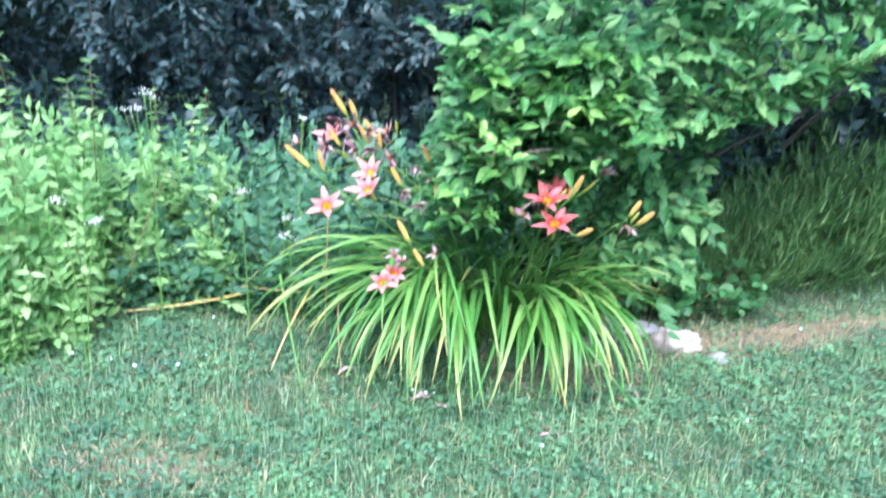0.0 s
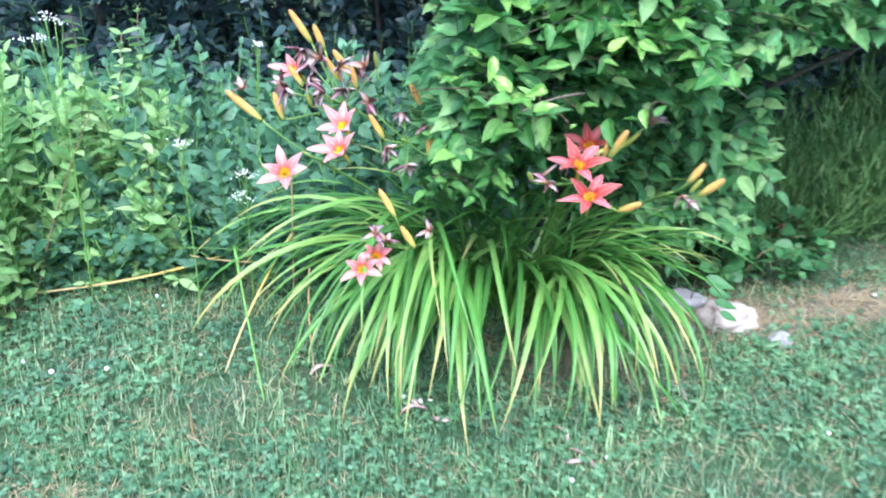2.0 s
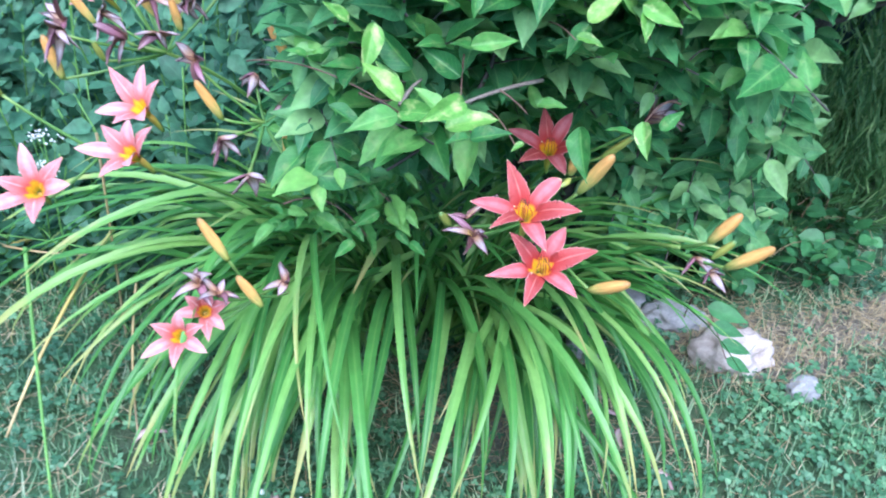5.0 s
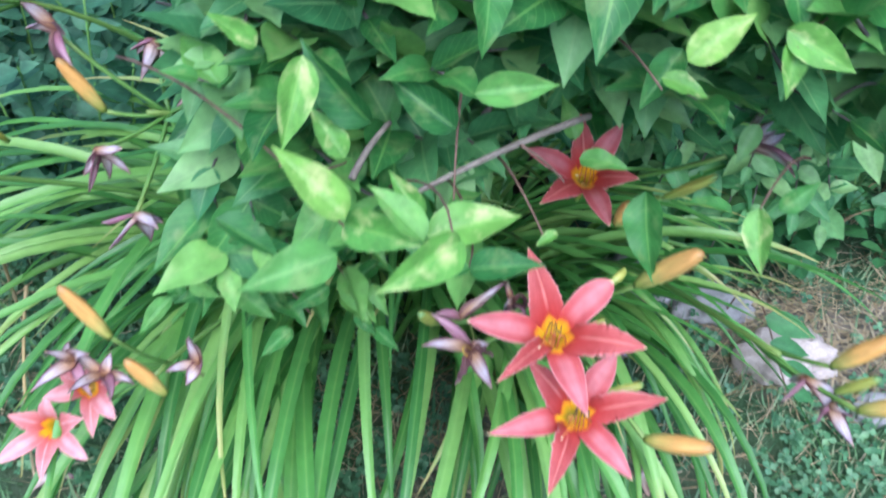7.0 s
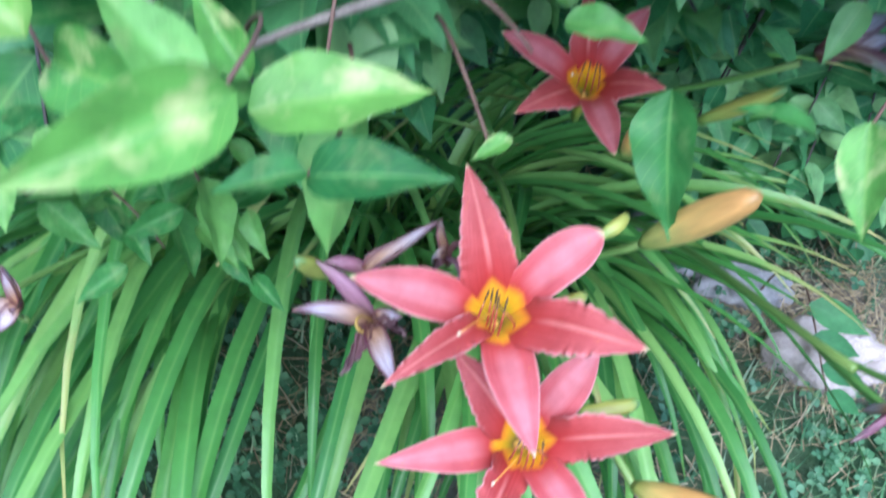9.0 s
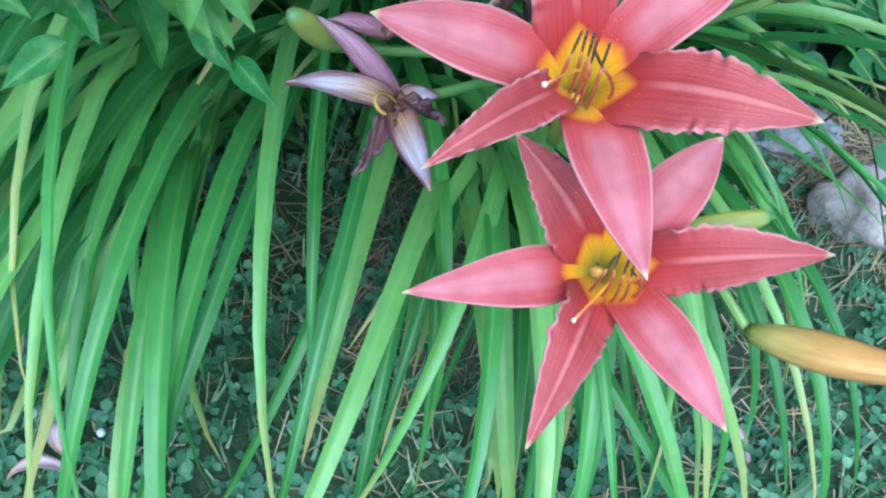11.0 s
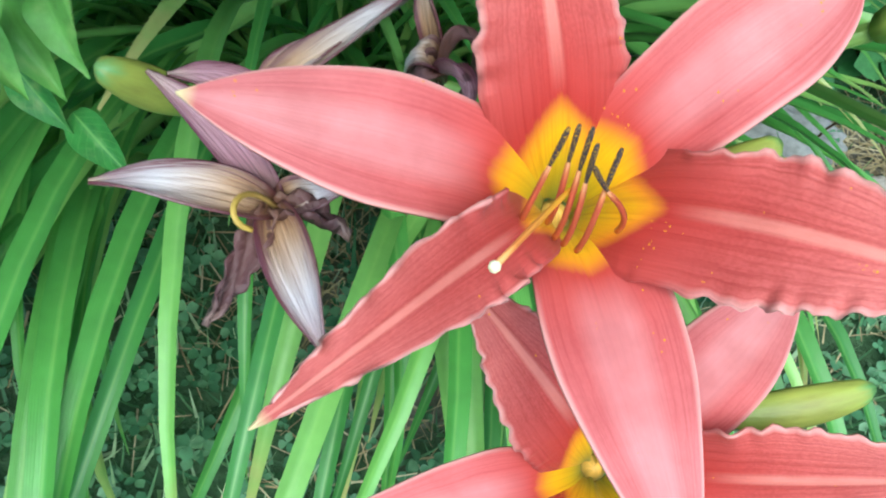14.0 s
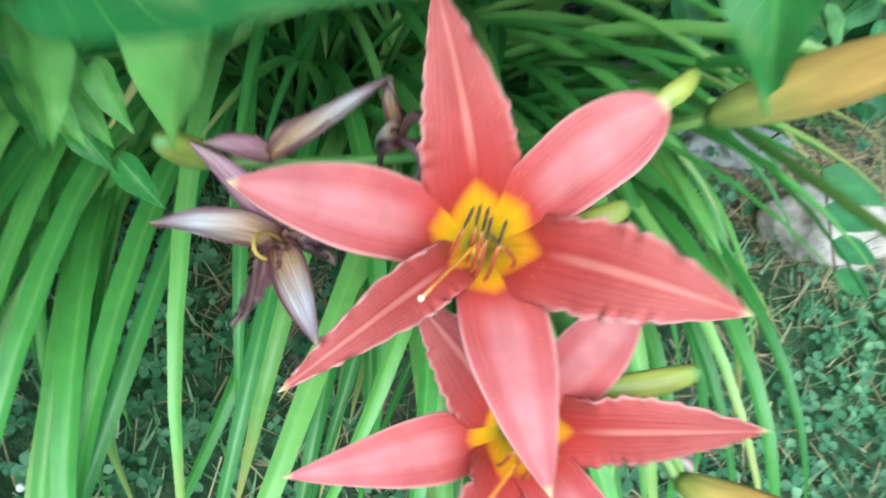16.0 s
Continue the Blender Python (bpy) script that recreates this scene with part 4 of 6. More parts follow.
def weed(height, seed):
    r = np.random.default_rng(seed)
    ob = thing("tall_weed", "tall pale green leafy weed at the lawn edge", "weed", (0, 0, 0), "tall weeds beside the lily")
    lean = r.normal(0, 0.10, 2)
    pts = bezier(((0, 0, -0.01), (lean[0] * 0.3, lean[1] * 0.3, height * 0.5), (lean[0], lean[1], height)), 8)
    put("stem", tube_mesh("stem", pts, 0.0035, 0.0015, M_WEED_STEM, 5), ob)
    s, turn = 0.07, r.uniform(0, 6)
    while s < 1.0:
        k = s * 8
        i = min(7, int(k))
        p = pts[i] + (pts[i + 1] - pts[i]) * (k - i)
        turn += 1.57 + r.normal(0, 0.45)
        size = 0.62 + 0.9 * math.sin(min(1, 1.15 - s) * 2.4) * 0.6
        for h in (0, math.pi):
            a = turn + h
            m = axes(p, (math.cos(a), math.sin(a), r.uniform(-0.3, 0.7)), (r.normal(0, 0.35), r.normal(0, 0.35) - 0.6, 1), size * r.uniform(0.55, 1.4))
            put("leaf", LA_MESH[r.integers(0, 3)], ob, "", Matrix(m.tolist()))
        s += 0.025 / height * r.uniform(0.9, 1.3)
    return ob


kinds = [weed(h, 40 + i) for i, h in enumerate((0.54, 0.64, 0.40, 0.80, 0.30))]
spots = []
while len(spots) < 62:
    x, y = rng.uniform(-2.2, -0.80), rng.uniform(2.2, 3.2)
    if y > max(2.22 + 0.85 * max(0, x + 1.35), 2.82 if x > -1.08 else 0) and all(math.hypot(x - a, y - b) > 0.085 for a, b in spots):
        spots.append((x, y))
for i, (x, y) in enumerate(spots):
    k = kinds[i % 5]
    if y < 2.34 + 0.85 * max(0, x + 1.35) and i > 4:
        k = kinds[4 if i % 3 else 2]
    elif x < -1.0 and i % 14 == 0 and i > 4:
        k = kinds[3]
    m = pose(x, y, relief(x, y), rng.normal(0, 4), rng.normal(0, 4), rng.uniform(0, 360)) @ Matrix.Scale(rng.uniform(0.85, 1.15) * (0.98 - 0.3 * max(0.0, min(1.0, (x + 1.1) / 0.4))), 4)
    if i < 5:
        k.matrix_basis = m
    else:
        copy_thing(k, m)

# ---- undergrowth between the weeds, the lily and the hedge ----
M_WEED_MASS = leaf_material("weed_mass_leaf", (0.15, 0.36, 0.125), (0.26, 0.49, 0.175), (0.41, 0.63, 0.27), 0.5, vein=0.3, through_light=0.40)
UN = [blade(0.045 * s, 0.028 * s, ovate, 4, 2, 0.3, 0.2) for s in (1, 0.8, 1.2)]


def undergrowth(name, label, n, x0, x1, y0, y1, h0, h1, keep, templates, mat, size=(0.7, 1.3), tilt=0.4, tall=lambda x: 1.0):
    mats, sv, sf = [], [], []
    done = 0
    while done < n:
        x, y = rng.uniform(x0, x1), rng.uniform(y0, y1)
        if rng.random() > keep(x, y):
            continue
        done += 1
        h = rng.uniform(h0, h1) * tall(x)
        tip = np.array((x + rng.normal(0, 0.05), y + rng.normal(0, 0.05) - 0.03, h))
        pts = bezier(((x, y, -0.005), (x, y, h * 0.6), tip), 5)
        v, f = tube(pts, [0.0018] * 6, 4)
        o = len(sv)
        sv.extend(tuple(p) for p in v)
        sf.extend([[i + o for i in g] for g in f])
        mats += leaf_pairs(pts, 0.04, 0.1, tilt, size)
    ob = thing(name, label, "undergrowth", (0, 0, 0), kind="stuff")
    v, f, u = stamped(templates, mats, rng.integers(0, len(templates), len(mats)))
    tagged(put("leaves", mesh_from("leaves", v, f, mat, u), ob), kind="stuff")
    tagged(put("stems", mesh_from("stems", sv, sf, M_STEM), ob), kind="stuff")


undergrowth("weed_patch", "dense pale green leafy weeds at the lawn edge", 430, -2.3, -0.82, 2.2, 3.3, 0.2, 0.66, lambda x, y: 1.0 if y > max(2.24 + 0.85 * max(0, x + 1.35), 2.86 if x > -1.10 else 0) else 0, LA, M_WEED_MASS, (0.6, 1.3), 0.6, lambda x: 1.0 - 0.45 * max(0.0, min(1.0, (x + 1.05) / 0.4)))
undergrowth("weed_patch", "short pale green leafy weeds along the lawn edge", 260, -2.3, -0.72, 2.16, 2.95, 0.06, 0.32, lambda x, y: 1.0 if -0.06 < y - max(2.24 + 0.85 * max(0, x + 1.35), 2.90 if x > -1.10 else 0) < 0.12 else 0, LA, M_WEED_MASS, (0.7, 1.3), 0.75)
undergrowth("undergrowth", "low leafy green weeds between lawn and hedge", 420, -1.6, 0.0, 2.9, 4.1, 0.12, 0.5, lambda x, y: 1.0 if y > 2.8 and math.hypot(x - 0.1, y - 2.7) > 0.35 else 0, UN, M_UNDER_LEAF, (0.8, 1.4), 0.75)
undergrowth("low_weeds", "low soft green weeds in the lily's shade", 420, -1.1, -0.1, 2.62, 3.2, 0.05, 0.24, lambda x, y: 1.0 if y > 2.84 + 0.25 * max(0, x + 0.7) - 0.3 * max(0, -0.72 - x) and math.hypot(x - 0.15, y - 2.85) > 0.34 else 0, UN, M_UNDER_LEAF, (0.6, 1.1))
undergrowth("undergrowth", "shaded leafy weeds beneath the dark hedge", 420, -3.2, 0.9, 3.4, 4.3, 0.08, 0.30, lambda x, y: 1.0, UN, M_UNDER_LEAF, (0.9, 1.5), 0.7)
# two added layers in dark hedge colour, standing in for shade over lit ground
undergrowth("undergrowth", "added low leafy growth, coloured dark as shade at the hedge's foot", 520, -3.6, 1.0, 4.25, 5.3, 0.12, 0.55, lambda x, y: 1.0, UN, M_HEDGE_LEAF, (1.0, 1.9))
undergrowth("undergrowth", "added leafy growth, coloured dark as shade behind the grassy tuft", 420, 0.75, 3.0, 4.0, 5.0, 0.3, 0.95, lambda x, y: 1.0, UN, M_HEDGE_LEAF, (1.0, 1.8))
M_BRAMBLE = leaf_material("bramble_leaf", (0.045, 0.16, 0.06), (0.07, 0.23, 0.075), (0.12, 0.32, 0.11), 0.45, vein=0.25, per_object=True)
RO_MESH = [mesh_from("leaf", *blade(0.045 * q, 0.038 * q, roundish, 5, 4, 0.2, 0.15)[:2], M_BRAMBLE, blade(0.045 * q, 0.038 * q, roundish, 5, 4, 0.2, 0.15)[2]) for q in (1.0, 0.8, 1.2)]


def bramble(seed):
    """A low plant of a few arching stems with rounded leaves."""
    r = np.random.default_rng(seed)
    ob = thing("bramble", "low bramble with rounded leaves beside the stone", "bramble", (0, 0, 0), "brambles by the stones")
    for k in range(3):
        a = r.uniform(0, 6.28)
        h = r.uniform(0.10, 0.24)
        pts = bezier(((0, 0, -0.005), (0.03 * math.cos(a), 0.03 * math.sin(a), h), (0.11 * math.cos(a), 0.11 * math.sin(a) - 0.03, h * 0.9)), 6)
        put("stem", tube_mesh("stem", pts, 0.0018, 0.001, M_WEED_STEM, 5), ob)
        for m in leaf_pairs(pts, 0.045, 0.3, 0.4, (0.7, 1.3)):
            put("leaf", RO_MESH[r.integers(0, 3)], ob, "", Matrix(m.tolist()))
    return ob


brambles = [bramble(80 + k) for k in range(3)]
places = []
while len(places) < 34:
    x, y = rng.uniform(0.58, 1.15), rng.uniform(2.98, 3.36)
    if y > 2.975 + 0.3 * (x - 0.6):
        places.append((x, y))
for k, (x, y) in enumerate(places):
    m = pose(x, y, relief(x, y), 0, 0, rng.uniform(0, 360)) @ Matrix.Scale(rng.uniform(0.75, 1.1), 4)
    if k < 3:
        brambles[k].matrix_basis = m
    else:
        copy_thing(brambles[k % 3], m)


def drooping_twig(line, leaves):
    """A thin rooted twig bent over the stone, with a few long dark leaves."""
    ob = thing("young_vine", "thin brown vine with dark oval leaves drooping over the stone", "vine", (0, 0, 0))
    put("stem", tube_mesh("stem", bezier(line, 12), 0.0016, 0.001, M_TWIG, 6), ob)
    blade_v, blade_f, blade_u = blade(0.06, 0.026, ovate, 10, 4, 0.25, 0.12)
    me = mesh_from("leaf", blade_v, blade_f, M_BRAMBLE, blade_u)
    for b, t in leaves:
        d = np.array(t) - np.array(b)
        put("leaf", me, ob, "", Matrix(axes(b, d, (-0.1, -0.6, 0.8), np.linalg.norm(d) / 0.06).tolist()))


drooping_twig(((0.73, 2.905, -0.005), (0.735, 2.895, 0.20), (0.720, 2.756, 0.190), (0.759, 2.677, 0.125)), (((0.732, 2.722, 0.165), (0.798, 2.718, 0.150)), ((0.748, 2.698, 0.145), (0.810, 2.693, 0.130)), ((0.726, 2.757, 0.180), (0.807, 2.741, 0.165)), ((0.759, 2.677, 0.125), (0.810, 2.669, 0.105))))

# ---- fine grassy tuft in the shade ----


def fine_tuft():
    """Many upright sprigs, each a thread with short needles up its length."""
    tmpl = []
    for bend in (0.15, 0.35, 0.6):
        vs, fs, us, o = [], [], [], 0
        for k in range(22):
            t = 0.12 + 0.88 * k / 21
            v, f, u = blade(0.075 * (1.15 - 0.6 * t), 0.0055, lambda q: 1 - 0.8 * q, 2, 1, 0, 0.1)
            a = 2.4 * k
            d = np.array((math.cos(a) * 0.55, math.sin(a) * 0.55, 1.0))
            m = axes((0, -bend * 0.3 * t * t, 0.3 * t), d, (math.cos(a), math.sin(a), -0.4))
            vs.append(v @ m[:3, :3].T + m[:3, 3])
            fs.append(f + o)
            us.append(u)
            o += len(v)
        v, f, u = blade(0.31, 0.003, lambda q: 1 - 0.6 * q, 6, 1, 0, 0)
        v = np.stack((v[:, 0], -bend * 0.3 * (v[:, 1] / 0.31) ** 2, v[:, 1]), 1)
        tmpl.append((np.concatenate(vs + [v]), np.concatenate(fs + [f + o]), np.concatenate(us + [u])))
    mats = []
    for x, y in scatter(1050, 0.95, 2.7, 3.1, 4.3, lambda x, y: 1.0 if y > 3.26 + 0.42 * (x - 1.0) else 0.0):
        a = rng.normal(0, 0.9) if rng.random() < 0.7 else rng.uniform(0, 6.283)
        m = np.array(pose(x, y, -0.01, rng.normal(12, 18), rng.normal(0, 22), math.degrees(a)))
        s = rng.uniform(0.75, 1.35) * min(0.85 + 1.1 * max(0.0, min(0.8, x - 1.0)), 0.75 + 1.5 * (y - 3.18 - 0.35 * (x - 1.0)))
        m[:3, :3] *= max(0.5, s)
        mats.append(m)
    v, f, u = stamped(tmpl, mats, rng.integers(0, 3, len(mats)))
    tagged(put("fine_grass_tuft", mesh_from("fine_grass_tuft", v, f, M_FINE, u)), "tall fine olive-green feathery tuft in the bush's shade", "grass", kind="stuff")


fine_tuft()

# ---- leaves of the overhanging twigs, one by one ----
CREASED = [blade(0.062 * s, 0.0285 * s * w, ovate, 16, 6, fo, dr, wv, ph) for s, w, fo, dr, wv, ph in ((1, 1, 0.6, 0.16, 0.03, 0), (0.9, 1.05, 0.45, 0.26, 0.045, 2), (1.1, 0.9, 0.75, 0.08, 0.035, 4))]
OV_MESH = [mesh_from("leaf", v, f, M_SHRUB_LEAF_ONE, u) for v, f, u in CREASED]
NEW_MESH = [mesh_from("leaf", v, f, M_SHRUB_NEW, u) for v, f, u in CREASED]
SHRUB_BASE = np.array((0.40, 3.15, 0.0))


def front_leaf(b, t, fresh, stretch=1.0):
    """One leaf of the bush from its stalk b to its tip t; the blade looks up and out over the lawn."""
    b, t = np.array(b) - SHRUB_BASE, np.array(t) - SHRUB_BASE
    k = int(rng.integers(0, 3))
    reach = np.linalg.norm(t - b)
    m = axes(b, t - b + np.array((0, 0, 0.1 * reach)), (rng.normal(0, 0.4), -0.6 + rng.normal(0, 0.3), 0.8), reach / (0.062, 0.056, 0.068)[k])
    m[:3, 0] *= stretch
    put("leaf", (NEW_MESH if fresh else OV_MESH)[k], shrub, "pale yellow-green young leaf" if fresh else "", Matrix(m.tolist()))


FRONT_A = (
    ((0.190, 2.172, 0.800), (0.232, 2.145, 0.810), 1), ((0.255, 2.131, 0.835), (0.218, 2.092, 0.826), 1), ((0.236, 2.200, 0.772), (0.292, 2.216, 0.784), 1),
    ((0.193, 2.157, 0.818), (0.150, 2.170, 0.848), 1), ((0.235, 2.160, 0.805), (0.202, 2.175, 0.828), 0), ((0.122, 2.158, 0.806), (0.158, 2.154, 0.783), 0),
    ((0.192, 2.130, 0.816), (0.150, 2.101, 0.811), 0), ((0.195, 2.251, 0.812), (0.144, 2.259, 0.851), 0), ((0.246, 2.276, 0.797), (0.197, 2.285, 0.822), 0),
    ((0.254, 2.246, 0.845), (0.304, 2.253, 0.849), 0), ((0.253, 2.250, 0.925), (0.260, 2.221, 0.885), 0), ((0.156, 2.235, 0.865), (0.151, 2.204, 0.820), 1),
)
FRONT_B = (
    ((0.180, 2.242, 0.791), (0.156, 2.253, 0.818), 1), ((0.232, 2.215, 0.773), (0.207, 2.229, 0.794), 1), ((0.370, 2.249, 0.880), (0.403, 2.259, 0.909), 1),
    ((0.376, 2.290, 0.864), (0.355, 2.268, 0.832), 0), ((0.362, 2.265, 0.858), (0.391, 2.257, 0.854), 1), ((0.430, 2.268, 0.892), (0.431, 2.248, 0.864), 1),
    ((0.424, 2.268, 0.896), (0.464, 2.250, 0.881), 1), ((0.448, 2.267, 0.768), (0.451, 2.236, 0.737), 1), ((0.387, 2.318, 0.731), (0.391, 2.274, 0.684), 0),
    ((0.3346, 2.317, 0.754), (0.3660, 2.302, 0.763), 0), ((0.341, 2.396, 0.713), (0.328, 2.415, 0.741), 0), ((0.472, 2.291, 0.749), (0.497, 2.297, 0.770), 0),
)
FRONT_C = (
    ((0.127, 2.250, 0.858), (0.100, 2.244, 0.878), 1), ((0.271, 2.233, 0.763), (0.246, 2.236, 0.770), 0), ((0.445, 2.299, 0.735), (0.411, 2.309, 0.735), 0),
    ((0.322, 2.262, 0.732), (0.308, 2.254, 0.724), 1), ((0.262, 2.172, 0.776), (0.303, 2.166, 0.790), 0), ((0.262, 2.172, 0.778), (0.238, 2.156, 0.776), 0),
    ((0.264, 2.242, 0.752), (0.257, 2.212, 0.696), 0), ((0.165, 2.345, 0.590), (0.197, 2.318, 0.556), 0), ((0.170, 2.330, 0.610), (0.196, 2.294, 0.590), 0),
    ((0.160, 2.350, 0.600), (0.130, 2.325, 0.585), 0), ((0.130, 2.380, 0.610), (0.105, 2.345, 0.590), 0), ((0.130, 2.380, 0.612), (0.150, 2.350, 0.625), 0),
)
FRONT_D = (
    ((0.078, 2.324, 0.575), (0.114, 2.304, 0.565), 0),
    ((0.125, 2.337, 0.587), (0.111, 2.35, 0.606), 0),
    ((0.121, 2.333, 0.557), (0.14, 2.315, 0.549), 0),
    ((0.164, 2.348, 0.598), (0.179, 2.36, 0.617), 0),
    ((0.166, 2.326, 0.578), (0.195, 2.306, 0.569), 0),
    ((0.129, 2.31, 0.55), (0.108, 2.286, 0.537), 0),
    ((0.139, 2.345, 0.568), (0.16, 2.357, 0.586), 0),
    ((0.077, 2.356, 0.562), (0.065, 2.335, 0.552), 0),
    ((0.134, 2.343, 0.539), (0.105, 2.344, 0.547), 0),
    ((0.096, 2.342, 0.59), (0.089, 2.349, 0.605), 0),
)
for b, t, fresh in FRONT_A + FRONT_B + FRONT_C + FRONT_D:
    front_leaf(b, t, fresh)

for _ in range(84):
    b = np.array((rng.uniform(0.01, 0.20), rng.uniform(2.315, 2.46), rng.uniform(0.535, 0.67)))
    a = rng.uniform(3.6, 6.0)
    r = rng.uniform(0.024, 0.042)
    front_leaf(b, b + r * np.array((math.cos(a) * 0.9, math.sin(a) * 0.8, rng.normal(-0.15, 0.35))), 0)


def front_twig(*points):
    pts = [np.asarray(p, float) - SHRUB_BASE for p in bezier(points, 10)]
    put("twig", tube_mesh("twig", pts, 0.0013, 0.0007, M_TWIG, 6), shrub)


for line in (((0.339, 2.343, 0.773), (0.279, 2.281, 0.785), (0.215, 2.245, 0.758)), ((0.184, 2.247, 0.771), (0.190, 2.271, 0.780), (0.202, 2.299, 0.780))):
    put("branch", tube_mesh("branch", [np.asarray(p, float) - SHRUB_BASE for p in bezier(line, 12)], 0.0027, 0.0017, M_BRANCH, 7), shrub)
for line in (((0.247, 2.309, 0.810), (0.246, 2.283, 0.792), (0.250, 2.247, 0.758)), ((0.142, 2.231, 0.789), (0.160, 2.240, 0.774), (0.178, 2.264, 0.770)), ((0.228, 2.313, 0.797), (0.220, 2.320, 0.801), (0.216, 2.348, 0.810)), ((0.290, 2.290, 0.780), (0.311, 2.292, 0.767), (0.323, 2.288, 0.755))):
    front_twig(*line)
front_twig((-0.02, 2.40, 0.74), (0.08, 2.30, 0.80), (0.19, 2.17, 0.80))
front_twig((0.20, 2.345, 0.67), (0.19, 2.28, 0.74), (0.24, 2.26, 0.79), (0.25, 2.14, 0.83))
front_twig((0.24, 2.345, 0.70), (0.25, 2.29, 0.75), (0.27, 2.23, 0.75), (0.262, 2.172, 0.777))
front_twig((0.32, 2.40, 0.80), (0.33, 2.35, 0.86), (0.36, 2.25, 0.86))
front_twig((0.50, 2.36, 0.86), (0.47, 2.32, 0.90), (0.43, 2.26, 0.89))
front_twig((0.50, 2.34, 0.76), (0.475, 2.32, 0.78), (0.448, 2.265, 0.765))
front_twig((0.02, 2.50, 0.58), (0.10, 2.42, 0.61), (0.17, 2.33, 0.60))
front_twig((0.28, 2.34, 0.73), (0.29, 2.30, 0.75), (0.315, 2.26, 0.725))

front_twig((0.035, 2.332, 0.581), (0.083, 2.354, 0.601), (0.116, 2.346, 0.568), (0.141, 2.334, 0.544))
put("branch", tube_mesh("branch", [np.asarray(p, float) - SHRUB_BASE for p in bezier(((0.26, 2.60, 0.86), (0.33, 2.37, 0.77), (0.25, 2.335, 0.71), (0.150, 2.345, 0.625)), 12)], 0.0042, 0.0018, M_WOOD, 7), shrub)

# ---- day lily: flowers ----


def skin(name, rows, thickness, material):
    """A closed thin shell over a grid of points (rows along, columns across), with uvs."""
    g = np.array(rows)
    nv, nu = g.shape[0] - 1, g.shape[1] - 1
    dv = np.gradient(g, axis=0)
    du = np.gradient(g, axis=1)
    n = np.cross(du, dv)
    n /= np.maximum(1e-9, np.linalg.norm(n, axis=2, keepdims=True))
    top, low = (g + n * thickness / 2).reshape(-1, 3), (g - n * thickness / 2).reshape(-1, 3)
    uv = np.array([(i / nu, j / nv) for j in range(nv + 1) for i in range(nu + 1)])
    w = nu + 1
    o = len(top)
    faces = []
    for j in range(nv):
        for i in range(nu):
            a = j * w + i
            faces.append([a, a + 1, a + 1 + w, a + w])
            faces.append([o + a, o + a + w, o + a + 1 + w, o + a + 1])
    rim = [i for i in range(w)] + [j * w + nu for j in range(1, nv + 1)] + [nv * w + i for i in range(nu - 1, -1, -1)] + [j * w for j in range(nv - 1, 0, -1)]
    for a, b in zip(rim, rim[1:] + rim[:1]):
        faces.append([b, a, o + a, o + b])
    return mesh_from(name, np.concatenate((top, low)), faces, material, np.concatenate((uv, uv)))


